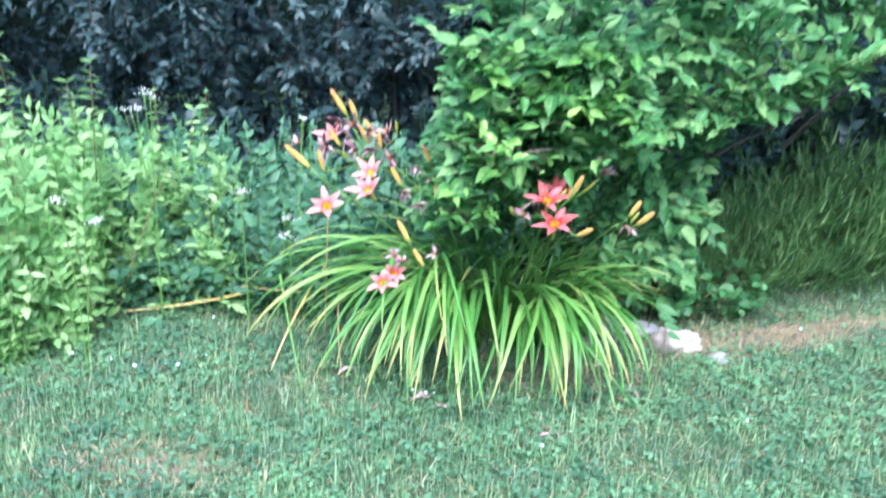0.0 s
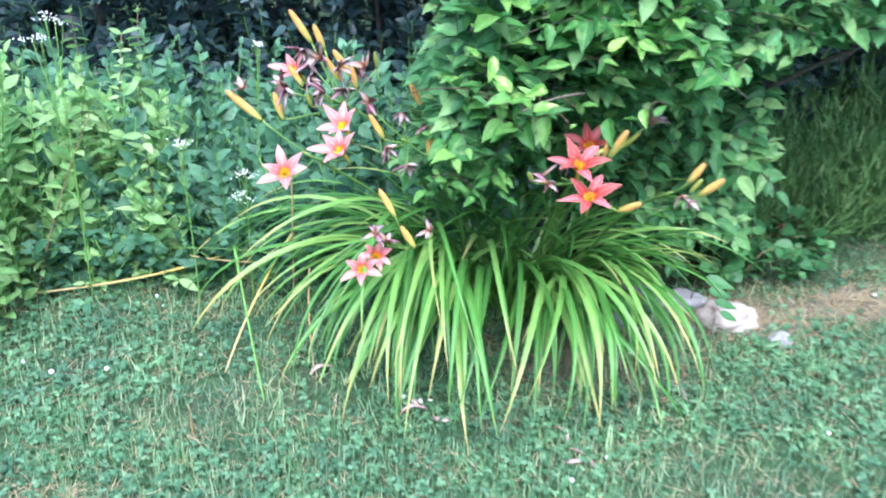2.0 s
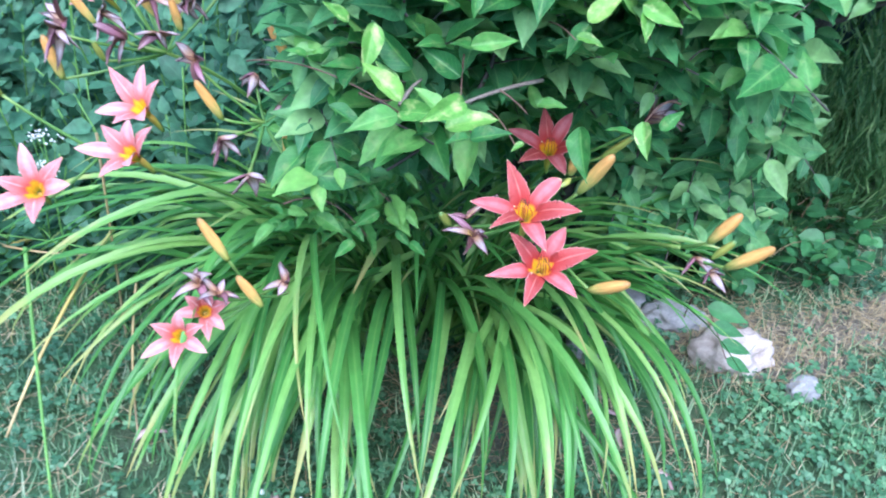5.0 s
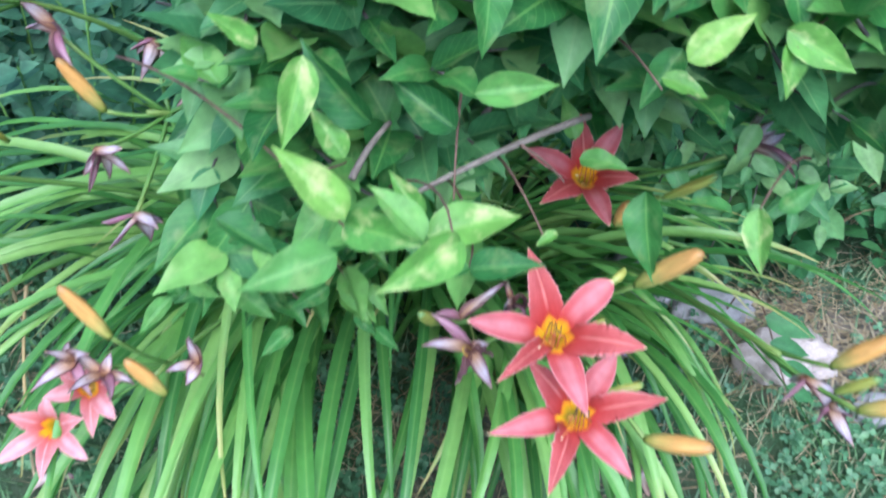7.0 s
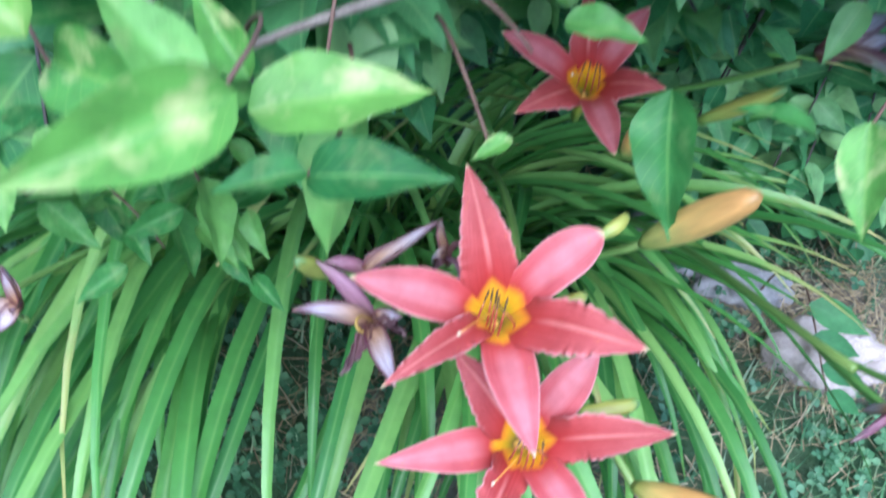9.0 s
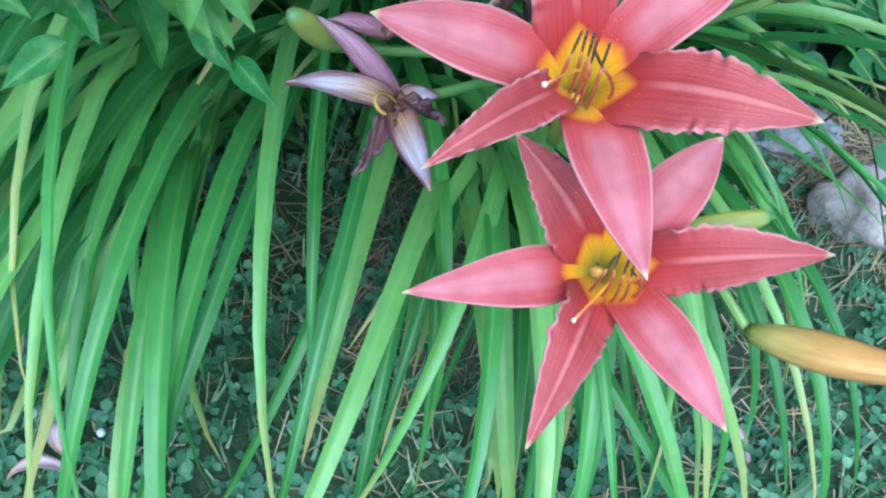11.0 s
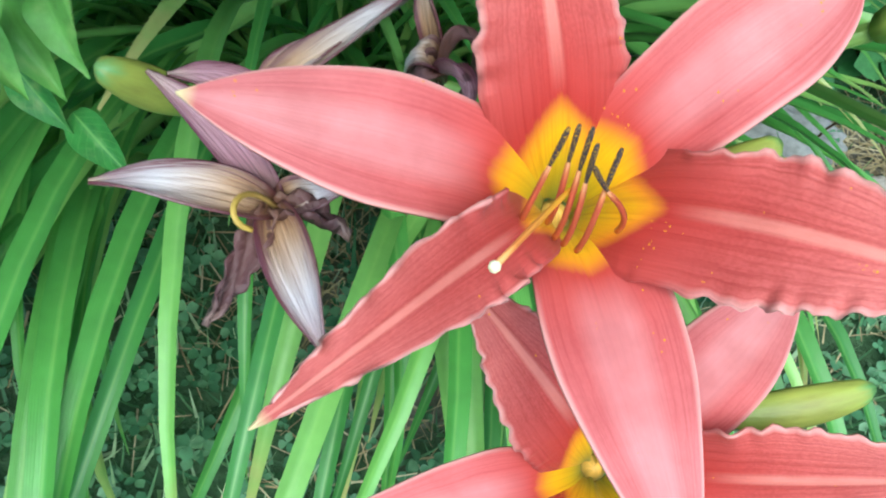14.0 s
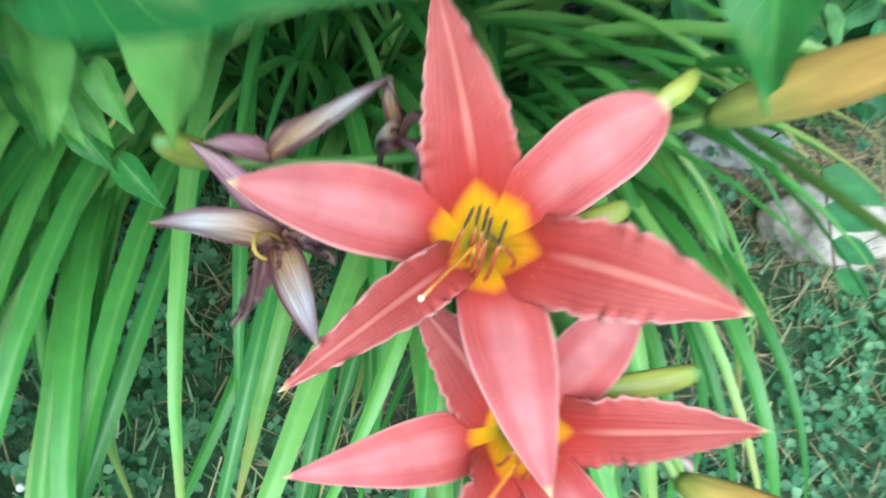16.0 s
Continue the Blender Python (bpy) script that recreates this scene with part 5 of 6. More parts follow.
def petal_rows(c, n, tip, width, ruffle, arch, seed, nv=84, nu=18, broad=0.55, hollow=0.12, base=0.9, point=(2.2, 0.92), roll=0.0, bow=0.0, lift=(0.0, 0.0)):
    """Grid of one petal from deep in the throat at c to its tip, about the flower's axis n; roll tips it about its own
    midline.
    """
    r = np.random.default_rng(seed)
    c, n, tip = np.asarray(c, float), unit(n), np.asarray(tip, float)
    d = tip - c
    h = float(np.dot(d, n))
    flat = d - n * h
    reach = np.linalg.norm(flat)
    d = flat / reach
    side0 = np.cross(n, d)
    line = bezier((c - n * 0.016 + d * 0.003, c + n * (0.35 * h) + d * 0.008, c + n * (h + arch) + d * reach * 0.52 + side0 * bow, tip), nv)
    ph = r.uniform(0, 6, 6)
    rows = []
    for j, p in enumerate(line):
        v = j / nv
        q = line[min(j + 1, nv)] - line[max(j - 1, 0)]
        t = unit(q)
        nor = unit(np.cross(t, side0))
        nor = nor if np.dot(nor, n) > 0 or v < 0.3 else -nor
        if v <= 0.34:
            w = 0.30 + (base - 0.30) * math.sin(0.5 * math.pi * v / 0.34) ** 1.2
        elif v <= broad:
            k = (v - 0.34) / max(1e-6, broad - 0.34)
            w = base + (1 - base) * k * k * (3 - 2 * k)
        else:
            k = (v - broad) / (1 - broad)
            w = (1 - k ** point[0]) ** point[1]
        w = max(0.012, w) * width / 2
        open_out = min(1, max(0, (v - 0.26) / 0.2))
        a = radians(roll) * open_out
        sd, nr = side0 * math.cos(a) + nor * math.sin(a), nor * math.cos(a) - side0 * math.sin(a)
        grow = min(1, 4 * max(0, v - 0.24)) * min(1, 5 * (1 - v))
        row = []
        for i in range(nu + 1):
            u = i / nu * 2 - 1
            k = 0 if u < 0 else 1
            edge = abs(u) ** 5
            z = hollow * w * (u * u) * (1.4 - v)
            z += 0.0007 * math.exp(-((u / 0.10) ** 2)) * (1 if ruffle > 0 else -0.4) * min(1, 5 * (1 - v))
            out = 1 + 0.01 * edge * math.sin(v * 25 + ph[k])
            curl = (lift[k] if len(lift) > k else 0) * abs(u) ** 2.5 * math.exp(-(((v - 0.42) / 0.13) ** 2))
            z += curl
            out -= 60 * abs(curl)
            if ruffle > 0:
                warp = v + 0.03 * math.sin(v * 11 + ph[k + 4])
                fr = math.sin(warp * 71 + ph[k]) + 0.8 * math.sin(warp * 113 + ph[k + 2]) + 0.6 * math.sin(warp * 29 + ph[k + 1])
                z += ruffle * edge * fr * grow * (0.55 + 0.45 * math.sin(v * 13 + ph[k + 3]))
                z += 0.00012 * noise.noise(Vector((u * 9, v * 26, seed))) * grow * (1 - edge)
                out += 0.035 * edge * (math.sin(warp * 61 + ph[k + 1]) + 0.8 * math.sin(warp * 117 + ph[k])) * grow
            row.append(p + sd * u * w * out + nr * z)
        rows.append(row)
    return rows


def tube_uv(name, points, radii, material, sides=8, ribs=0.0):
    """A round tapered body with v along it and u round it."""
    pts = [np.asarray(p, float) for p in points]
    verts, uvs, faces = [], [], []
    ref = np.array((0.31, 0.17, 0.93)) if abs(unit(pts[-1] - pts[0])[2]) < 0.8 else np.array((0.93, 0.17, 0.31))
    n = len(pts)
    for k, p in enumerate(pts):
        d = unit(pts[min(k + 1, n - 1)] - pts[max(k - 1, 0)])
        a = unit(np.cross(d, ref))
        b = np.cross(d, a)
        for i in range(sides + 1):
            t = 2 * math.pi * i / sides
            rr = radii[k] * (1 + ribs * math.cos(3 * t))
            verts.append(tuple(p + rr * (math.cos(t) * a + math.sin(t) * b)))
            uvs.append((i / sides, k / (n - 1)))
    w = sides + 1
    for k in range(n - 1):
        for i in range(sides):
            faces.append([k * w + i, k * w + i + 1, (k + 1) * w + i + 1, (k + 1) * w + i])
    faces.append(list(range(sides))[::-1])
    faces.append([(n - 1) * w + i for i in range(sides)])
    return mesh_from(name, verts, faces, material, uvs)


def rel(p):
    return np.asarray(p, float) - BASE


def flower(c, n, tips, seed, ruffled_first=False, shapes=None, scale=1.0, pale=False, label="open salmon-pink flower with a yellow throat"):
    """A flower with six petals, three of them ruffled, on its green and yellow tube; shapes: width, base, broad, point, roll, bow and lifted edges of each."""
    c, n = rel(c), unit(n)
    foot = c - n * 0.045 + np.array((0, 0.006, -0.012))
    body = put("flower", tube_uv("flower", bezier((foot, c - n * 0.03, c - n * 0.0165), 8), [0.0025, 0.003, 0.0034, 0.0038, 0.0041, 0.0042, 0.0042, 0.0034, 0.0010], M_TUBE, 10), lily, label)
    for k, tip in enumerate(tips):
        ruffled = (k % 2 == 0) == ruffled_first
        width, base, broad, point, roll, bow, lift = shapes[k] if shapes else ((0.0235, 0.97, 0.46, (1.5, 0.95), 0, 0, (0, 0)) if ruffled else (0.0205, 0.88, 0.58, (2.0, 0.92), 0, 0, (0, 0)))
        rows = petal_rows(c - n * (0.0004 if ruffled else 0.0022), n, rel(tip), width * scale, 0.0009 * scale * (lift[2] if len(lift) > 2 else 1.0) if ruffled else 0.0, -0.002 * scale, seed + k, hollow=-0.10 if ruffled else 0.16, broad=broad, base=base, point=point, roll=roll, bow=bow, lift=lift)
        put("petal", skin("petal", rows, 0.0006, (M_PETAL_PALE if pale else M_PETAL) if ruffled else (M_SEPAL_PALE if pale else M_SEPAL)), body)
    return body


def stamens(body, c, n, ends, pistil_tip):
    """Six filaments with dark anthers, and the long style."""
    c, n = rel(c), unit(n)
    for b, a in ends:
        b, a = rel(b), rel(a)
        d = unit(a - b)
        k = np.array((d[0], d[1], 0)) * 0.002
        top = b + (a - b) * 0.62
        put("filament", tube_uv("filament", bezier((b - n * 0.004, b + n * 0.004 - k, top), 8), [0.00052] * 8 + [0.00036], M_FILAMENT, 8), body)
        put("anther", tube_uv("anther", bezier((b + (a - b) * 0.60 - k * 0.2, b + (a - b) * 0.85 + k * 0.3, a), 8), [0.00025, 0.00036, 0.00043, 0.00046, 0.00046, 0.00047, 0.00047, 0.00044, 0.0003], M_ANTHER, 8), body)
    p = rel(pistil_tip)
    put("pistil", tube_uv("pistil", bezier((c - n * 0.004, c + n * 0.012 + (p - c) * 0.15, p), 10), [0.00042] * 11, M_PISTIL, 8), body)
    put("stigma", tube_uv("stigma", [p - n * 0.0006, p - n * 0.0002, p + n * 0.0005, p + n * 0.0011, p + n * 0.0014], [0.0005, 0.0007, 0.0008, 0.0006, 0.0003], M_STIGMA, 8), body)


AXIS = (-0.01, -0.383, 0.924)
f1 = flower((0.332, 2.238, 0.6575), AXIS, ((0.268, 2.2285, 0.6715), (0.306, 2.277, 0.702), (0.3685, 2.265, 0.690), (0.391, 2.214, 0.680), (0.355, 2.176, 0.648), (0.291, 2.180, 0.668)), 100,
            shapes=((0.0222, 0.90, 0.58, (2.1, 0.95), 0, 0.0015, (0, 0)), (0.0262, 0.98, 0.42, (1.45, 0.95), 0, 0, (0.001, 0)), (0.0215, 0.86, 0.68, (2.6, 0.72), 0, 0.002, (0, 0)), (0.0255, 0.97, 0.52, (1.7, 0.95), 8, -0.002, (0, 0.004, 1.3)), (0.0225, 0.90, 0.50, (1.9, 0.95), 0, -0.003, (0, 0)), (0.0158, 0.92, 0.46, (1.45, 0.95), -14, 0.001, (0.0035, 0.0015, 2.1))))
stamens(f1, (0.332, 2.238, 0.6575), AXIS, (((0.323, 2.226, 0.661), (0.325, 2.227, 0.682)), ((0.3275, 2.227, 0.662), (0.3265, 2.228, 0.682)), ((0.329, 2.225, 0.661), (0.3285, 2.228, 0.682)), ((0.3305, 2.224, 0.661), (0.3295, 2.226, 0.681)), ((0.333, 2.224, 0.660), (0.333, 2.226, 0.681)), ((0.339, 2.228, 0.662), (0.3295, 2.2225, 0.680))), (0.316, 2.196, 0.689))
f2 = flower((0.3555, 2.212, 0.604), (0.0, -0.451, 0.892), ((0.292, 2.187, 0.601), (0.316, 2.232, 0.634), (0.380, 2.243, 0.640), (0.417, 2.212, 0.632), (0.395, 2.163, 0.600), (0.337, 2.148, 0.592)), 200,
            shapes=((0.0200, 0.88, 0.50, (1.6, 0.98), 0, 0.001, (0, 0)), (0.0240, 0.96, 0.46, (1.5, 0.95), 0, 0, (0.001, 0)), (0.0205, 0.88, 0.58, (2.2, 0.9), 0, 0, (0, 0)), (0.0235, 0.95, 0.50, (1.6, 0.95), 30, 0, (0, 0.002)), (0.0195, 0.88, 0.55, (1.8, 0.95), 0, 0, (0, 0)), (0.0225, 0.95, 0.48, (1.5, 0.95), -25, 0, (0.002, 0))))
stamens(f2, (0.358, 2.210, 0.604), (0.0, -0.451, 0.892), (((0.350, 2.199, 0.607), (0.352, 2.199, 0.626)), ((0.354, 2.198, 0.607), (0.353, 2.200, 0.627)), ((0.357, 2.197, 0.606), (0.356, 2.199, 0.627)), ((0.360, 2.198, 0.606), (0.358, 2.198, 0.626)), ((0.364, 2.200, 0.607), (0.361, 2.199, 0.626)), ((0.366, 2.203, 0.608), (0.357, 2.196, 0.625))), (0.343, 2.180, 0.616))
f3 = flower((0.369, 2.467, 0.622), (-0.05, -0.502, 0.863), ((0.310, 2.466, 0.647), (0.357, 2.500, 0.669), (0.396, 2.493, 0.667), (0.413, 2.448, 0.642), (0.389, 2.407, 0.618), (0.327, 2.422, 0.622)), 300)
stamens(f3, (0.369, 2.467, 0.622), (-0.05, -0.502, 0.863), (((0.362, 2.456, 0.627), (0.363, 2.455, 0.645)), ((0.367, 2.455, 0.626), (0.366, 2.456, 0.646)), ((0.371, 2.455, 0.626), (0.370, 2.455, 0.646)), ((0.375, 2.457, 0.627), (0.372, 2.455, 0.645))), (0.355, 2.432, 0.650))
flower((-0.269, 2.306, 0.584), (0.10, -0.723, 0.683), ((-0.318, 2.260, 0.575), (-0.313, 2.290, 0.606), (-0.286, 2.325, 0.639), (-0.234, 2.321, 0.627), (-0.220, 2.299, 0.602), (-0.255, 2.259, 0.565)), 400, pale=True)
flower((-0.159, 2.344, 0.627), (-0.355, -0.608, 0.710), ((-0.232, 2.350, 0.624), (-0.199, 2.364, 0.653), (-0.161, 2.359, 0.667), (-0.126, 2.341, 0.669), (-0.145, 2.305, 0.632), (-0.187, 2.307, 0.610)), 500, pale=True)
flower((-0.163, 2.405, 0.660), (-0.352, -0.553, 0.755), ((-0.219, 2.396, 0.653), (-0.214, 2.445, 0.696), (-0.163, 2.434, 0.708), (-0.135, 2.407, 0.701), (-0.142, 2.361, 0.666), (-0.188, 2.373, 0.651)), 600, pale=True)
flower((-0.338, 2.726, 0.694), (-0.55, -0.50, 0.67), ((-0.418, 2.769, 0.692), (-0.366, 2.760, 0.726), (-0.306, 2.722, 0.747), (-0.293, 2.680, 0.723), (-0.318, 2.668, 0.697), (-0.369, 2.697, 0.676)), 700, pale=True)
flower((-0.109, 2.309, 0.370), (-0.10, -0.652, 0.752), ((-0.150, 2.268, 0.358), (-0.145, 2.303, 0.390), (-0.109, 2.316, 0.406), (-0.071, 2.303, 0.398), (-0.060, 2.274, 0.374), (-0.103, 2.258, 0.354)), 800, scale=0.9, pale=True)
flower((-0.084, 2.350, 0.384), (0.204, -0.612, 0.764), ((-0.118, 2.321, 0.396), (-0.108, 2.342, 0.413), (-0.076, 2.353, 0.415), (-0.046, 2.349, 0.405), (-0.048, 2.318, 0.380), (-0.066, 2.301, 0.370)), 900, scale=0.85, pale=True)

# ---- day lily: scapes, buds and spent flowers ----


def scape(path, tips, r0=0.0042, r1=0.0026):
    """A flower stalk along path, with side stalks to each of tips."""
    pts = [rel(p) for p in bezier(path, 14)]
    ob = put("scape", tube_uv("scape", pts, [r0 + (r1 - r0) * k / 14 for k in range(15)], M_SCAPE, 7), lily)
    for t in tips:
        t = rel(t)
        k = min(range(6, 14), key=lambda q: np.linalg.norm(pts[q] - t) + 0.35 * abs(pts[q][2] + 0.05 - t[2]))
        a = pts[k]
        put("pedicel", tube_uv("pedicel", bezier((a, a + (t - a) * 0.5 + np.array((0, 0, -0.008)), t), 6), [0.0022] * 7, M_SCAPE, 6), ob)
    return ob


def bud(parent, b, t, fat=0.0072, green=False, label="closed orange flower bud", kind=None):
    b, t = rel(b), rel(t)
    d = t - b
    bow = np.cross(unit(d), (0, 0, 1)) * 0.003
    n = 14
    pts = bezier((b, b + d * 0.5 + bow, t), n)
    radii = []
    for k in range(n + 1):
        v = k / n
        radii.append(max(0.0006, fat * (0.34 + 0.66 * math.sin(math.pi * min(1, v * 0.95 + 0.02)) ** 0.7) * (1 if v < 0.93 else 1 - 6.5 * (v - 0.93))))
    put("bud", tube_uv("bud", pts, radii, kind or (M_GREEN_BUD if green else M_BUD), 15, 0.07), parent, label)


def spent(parent, c, direction, size, seed, dark=False, tips=None, kinds="", fat=0.0115, curl=0.0):
    """A withered flower: narrow curled petals drawn together; kinds: w pale, m mauve, d dark and shrivelled."""
    r = np.random.default_rng(seed)
    c, d = rel(c), unit(direction)
    a = unit(np.cross(d, (0.2, 0.9, 0.3)))
    b = np.cross(d, a)
    ends = [rel(t) for t in tips] if tips else []
    while len(ends) < 5 and not tips:
        q = 1.26 * len(ends) + r.normal(0, 0.3)
        ends.append(c + (a * math.cos(q) + b * math.sin(q)) * size * r.uniform(0.35, 0.8) + d * size * r.uniform(0.15, 0.8))
    body = None
    for k, e in enumerate(ends):
        kind = kinds[k] if kinds else ("d" if dark and k % 2 else "m" if k % 3 == 2 else "w")
        shrivel = 1.0 if kinds and kind == "d" else 0.0
        mid = (c + e) / 2 + np.array((r.normal(0, 0.12), r.normal(0, 0.12), 0.18)) * np.linalg.norm(e - c) * (0.4 if tips else 1.0)
        line = bezier((c, mid, e) if not curl else (c, mid + d * size * 0.5, e, e - d * size * curl * 0.6 + (c - e) * 0.5), 18)
        side = unit(np.cross(e - c, d + np.array((0.01, 0.02, 0.03))))
        width = size * r.uniform(0.20, 0.32) if not tips else fat * (0.6 if shrivel else 1.0)
        turn = r.uniform(-0.3, 0.3)
        rows = []
        for j, p in enumerate(line):
            v = j / 18
            w = width / 2 * max(0.05, math.sin(math.pi * min(0.985, 0.16 + 0.83 * v ** 0.85)) ** 0.9)
            tw = (turn * v + 1.2 * v * math.sin(seed + k)) * (0.35 if tips and not shrivel else 1.0) + 2.4 * curl * v
            nor = unit(np.cross(side, e - c))
            sd = side * math.cos(tw) + nor * math.sin(tw)
            nr = nor * math.cos(tw) - side * math.sin(tw)
            rows.append([p + sd * (i / 4 - 1) * w * (1 + 0.25 * shrivel * math.sin(v * 31 + i * 2)) + nr * ((0.6 + 0.5 * shrivel) * w * (i / 4 - 1) ** 2 + (0.0005 + 0.0008 * shrivel) * math.sin(9 * v + i * 1.7 + 14 * v * shrivel)) for i in range(9)])
        me = skin("withered_petal", rows, 0.0005, {"w": M_WITHER, "m": M_WITHER_MAUVE, "d": M_WITHER_DARK}[kind])
        if body is None:
            body = put("spent_flower", me, parent, "withered mauve and brown spent flower")
        else:
            put("withered_petal", me, parent)


s1 = scape(((0.26, 2.86, 0.0), (0.30, 2.80, 0.35), (0.34, 2.42, 0.58), (0.345, 2.30, 0.60)), ((0.333, 2.262, 0.612), (0.358, 2.236, 0.560), (0.396, 2.300, 0.655), (0.415, 2.220, 0.572), (0.277, 2.262, 0.606), (0.249, 2.292, 0.597), (0.305, 2.309, 0.604), (0.351, 2.249, 0.651), (0.3705, 2.2835, 0.669), (0.3715, 2.224, 0.613), (0.371, 2.212, 0.602)))
bud(s1, (0.396, 2.300, 0.655), (0.423, 2.267, 0.724), 0.0080, kind=M_TURNING, label="yellow-green bud turning orange at its tip")
bud(s1, (0.415, 2.220, 0.572), (0.455, 2.195, 0.603))
bud(s1, (0.249, 2.292, 0.597), (0.235, 2.272, 0.626), 0.0052, True, "small green bud")
bud(s1, (0.351, 2.249, 0.651), (0.3695, 2.2585, 0.657), 0.0037, True, "small green bud")
bud(s1, (0.3705, 2.2835, 0.669), (0.3825, 2.2955, 0.675), 0.0033, True, "small green bud")
bud(s1, (0.3715, 2.224, 0.613), (0.404, 2.234, 0.6195), 0.0041, True, "small green bud")
bud(s1, (0.371, 2.212, 0.602), (0.390, 2.214, 0.611), 0.0029, True, "small green bud")
spent(s1, (0.2758, 2.2572, 0.6086), (-0.1, -0.4, 0.9), 0.05, 11, tips=((0.2390, 2.2495, 0.6158), (0.2939, 2.2263, 0.6046), (0.2673, 2.2313, 0.5977), (0.2938, 2.2534, 0.6093)), kinds="wwdd")
spent(s1, (0.2760, 2.2596, 0.6074), (-0.1, -0.4, 0.9), 0.05, 12, tips=((0.2899, 2.2617, 0.6128), (0.2434, 2.2768, 0.6228)), kinds="wm", fat=0.009)
put("dried_stamen", tube_uv("dried_stamen", [rel(p) for p in bezier(((0.277, 2.257, 0.609), (0.268, 2.256, 0.622), (0.268, 2.242, 0.620), (0.274, 2.246, 0.615)), 10)], [0.0007] * 11, M_DRIED_STAMEN, 6), s1, "curled yellow dried stamen")
spent(s1, (0.2665, 2.2845, 0.6133), (-0.1, -0.2, 1.0), 0.05, 14, tips=((0.2997, 2.3062, 0.6378), (0.2892, 2.3001, 0.6265), (0.2467, 2.2797, 0.6197)), kinds="wwm", fat=0.0095)
spent(s1, (0.3063, 2.2898, 0.6246), (0, -0.3, 1), 0.026, 17, True, curl=1.0)
s2 = scape(((0.30, 2.92, 0.0), (0.36, 2.90, 0.35), (0.40, 2.60, 0.55), (0.385, 2.50, 0.58)), ((0.369, 2.495, 0.575), (0.396, 2.413, 0.616), (0.435, 2.436, 0.633), (0.48, 2.450, 0.675)))
bud(s2, (0.396, 2.413, 0.616), (0.399, 2.400, 0.652), 0.0066)
bud(s2, (0.435, 2.436, 0.633), (0.470, 2.423, 0.674), 0.0050, True, "fading tan bud")
spent(s2, (0.485, 2.448, 0.683), (0.6, -0.2, 0.5), 0.062, 21, False)
s3 = scape(((0.36, 2.88, 0.0), (0.44, 2.80, 0.32), (0.48, 2.45, 0.50), (0.53, 2.31, 0.585)), ((0.570, 2.243, 0.605), (0.552, 2.272, 0.619), (0.559, 2.275, 0.585)))
bud(s3, (0.570, 2.243, 0.605), (0.611, 2.223, 0.650), 0.0075)
bud(s3, (0.552, 2.272, 0.619), (0.578, 2.262, 0.667), 0.0075)
bud(s3, (0.556, 2.258, 0.606), (0.574, 2.246, 0.640), 0.0045, True, "small green bud")
spent(s3, (0.545, 2.285, 0.590), (0.1, -0.4, -0.9), 0.038, 23)
spent(s3, (0.560, 2.262, 0.588), (0.5, -0.3, -0.8), 0.036, 27)
s4 = scape(((0.08, 2.88, 0.0), (0.02, 2.85, 0.40), (-0.12, 2.70, 0.60), (-0.22, 2.60, 0.66)), ((-0.302, 2.762, 0.755), (-0.256, 2.690, 0.758), (-0.185, 2.674, 0.695), (-0.338, 2.740, 0.65), (-0.329, 2.555, 0.620), (-0.125, 2.657, 0.725), (-0.260, 2.546, 0.658), (-0.313, 2.538, 0.695), (-0.230, 2.560, 0.683), (-0.250, 2.626, 0.739), (-0.316, 2.728, 0.736)))
bud(s4, (-0.302, 2.762, 0.755), (-0.351, 2.748, 0.836), 0.0085)
bud(s4, (-0.256, 2.690, 0.758), (-0.278, 2.678, 0.818), 0.0078)
bud(s4, (-0.185, 2.674, 0.695), (-0.230, 2.663, 0.764), 0.0085)
bud(s4, (-0.329, 2.555, 0.620), (-0.347, 2.549, 0.687), 0.0078)
bud(s4, (-0.125, 2.657, 0.725), (-0.129, 2.645, 0.768), 0.0045, True, "small green bud")
bud(s4, (-0.260, 2.546, 0.658), (-0.268, 2.531, 0.693), 0.0048, True, "small green bud")
for k, p in enumerate(((-0.313, 2.538, 0.705), (-0.230, 2.560, 0.693), (-0.191, 2.580, 0.693), (-0.250, 2.626, 0.749), (-0.149, 2.630, 0.732), (-0.316, 2.728, 0.746))):
    spent(s4, p, (rng.normal(0, 0.4), -0.5, -0.3 + rng.normal(0, 0.4)), 0.060, 31 + k, k == 1)
for k, p in enumerate(((-0.275, 2.585, 0.715), (-0.210, 2.610, 0.735), (-0.335, 2.600, 0.690), (-0.170, 2.655, 0.715), (-0.290, 2.660, 0.735))):
    spent(s4, p, (rng.normal(0, 0.5), -0.6, -0.2 + rng.normal(0, 0.4)), 0.052, 131 + k, k == 2)
bud(s4, (-0.205, 2.62, 0.700), (-0.236, 2.60, 0.760), 0.0070)
bud(s4, (-0.165, 2.60, 0.690), (-0.172, 2.585, 0.745), 0.0060)
bud(s4, (-0.290, 2.60, 0.690), (-0.322, 2.59, 0.742), 0.0062, False, "fading tan flower bud")
s5 = scape(((0.06, 2.86, 0.0), (-0.03, 2.75, 0.36), (-0.16, 2.50, 0.50), (-0.25, 2.40, 0.60)), ((-0.334, 2.389, 0.670), (-0.269, 2.335, 0.555), (-0.159, 2.370, 0.597), (-0.163, 2.430, 0.625)))
bud(s5, (-0.334, 2.389, 0.670), (-0.402, 2.367, 0.738), 0.0085)
spent(s5, (-0.369, 2.386, 0.735), (-0.2, -0.3, 0.8), 0.045, 41)
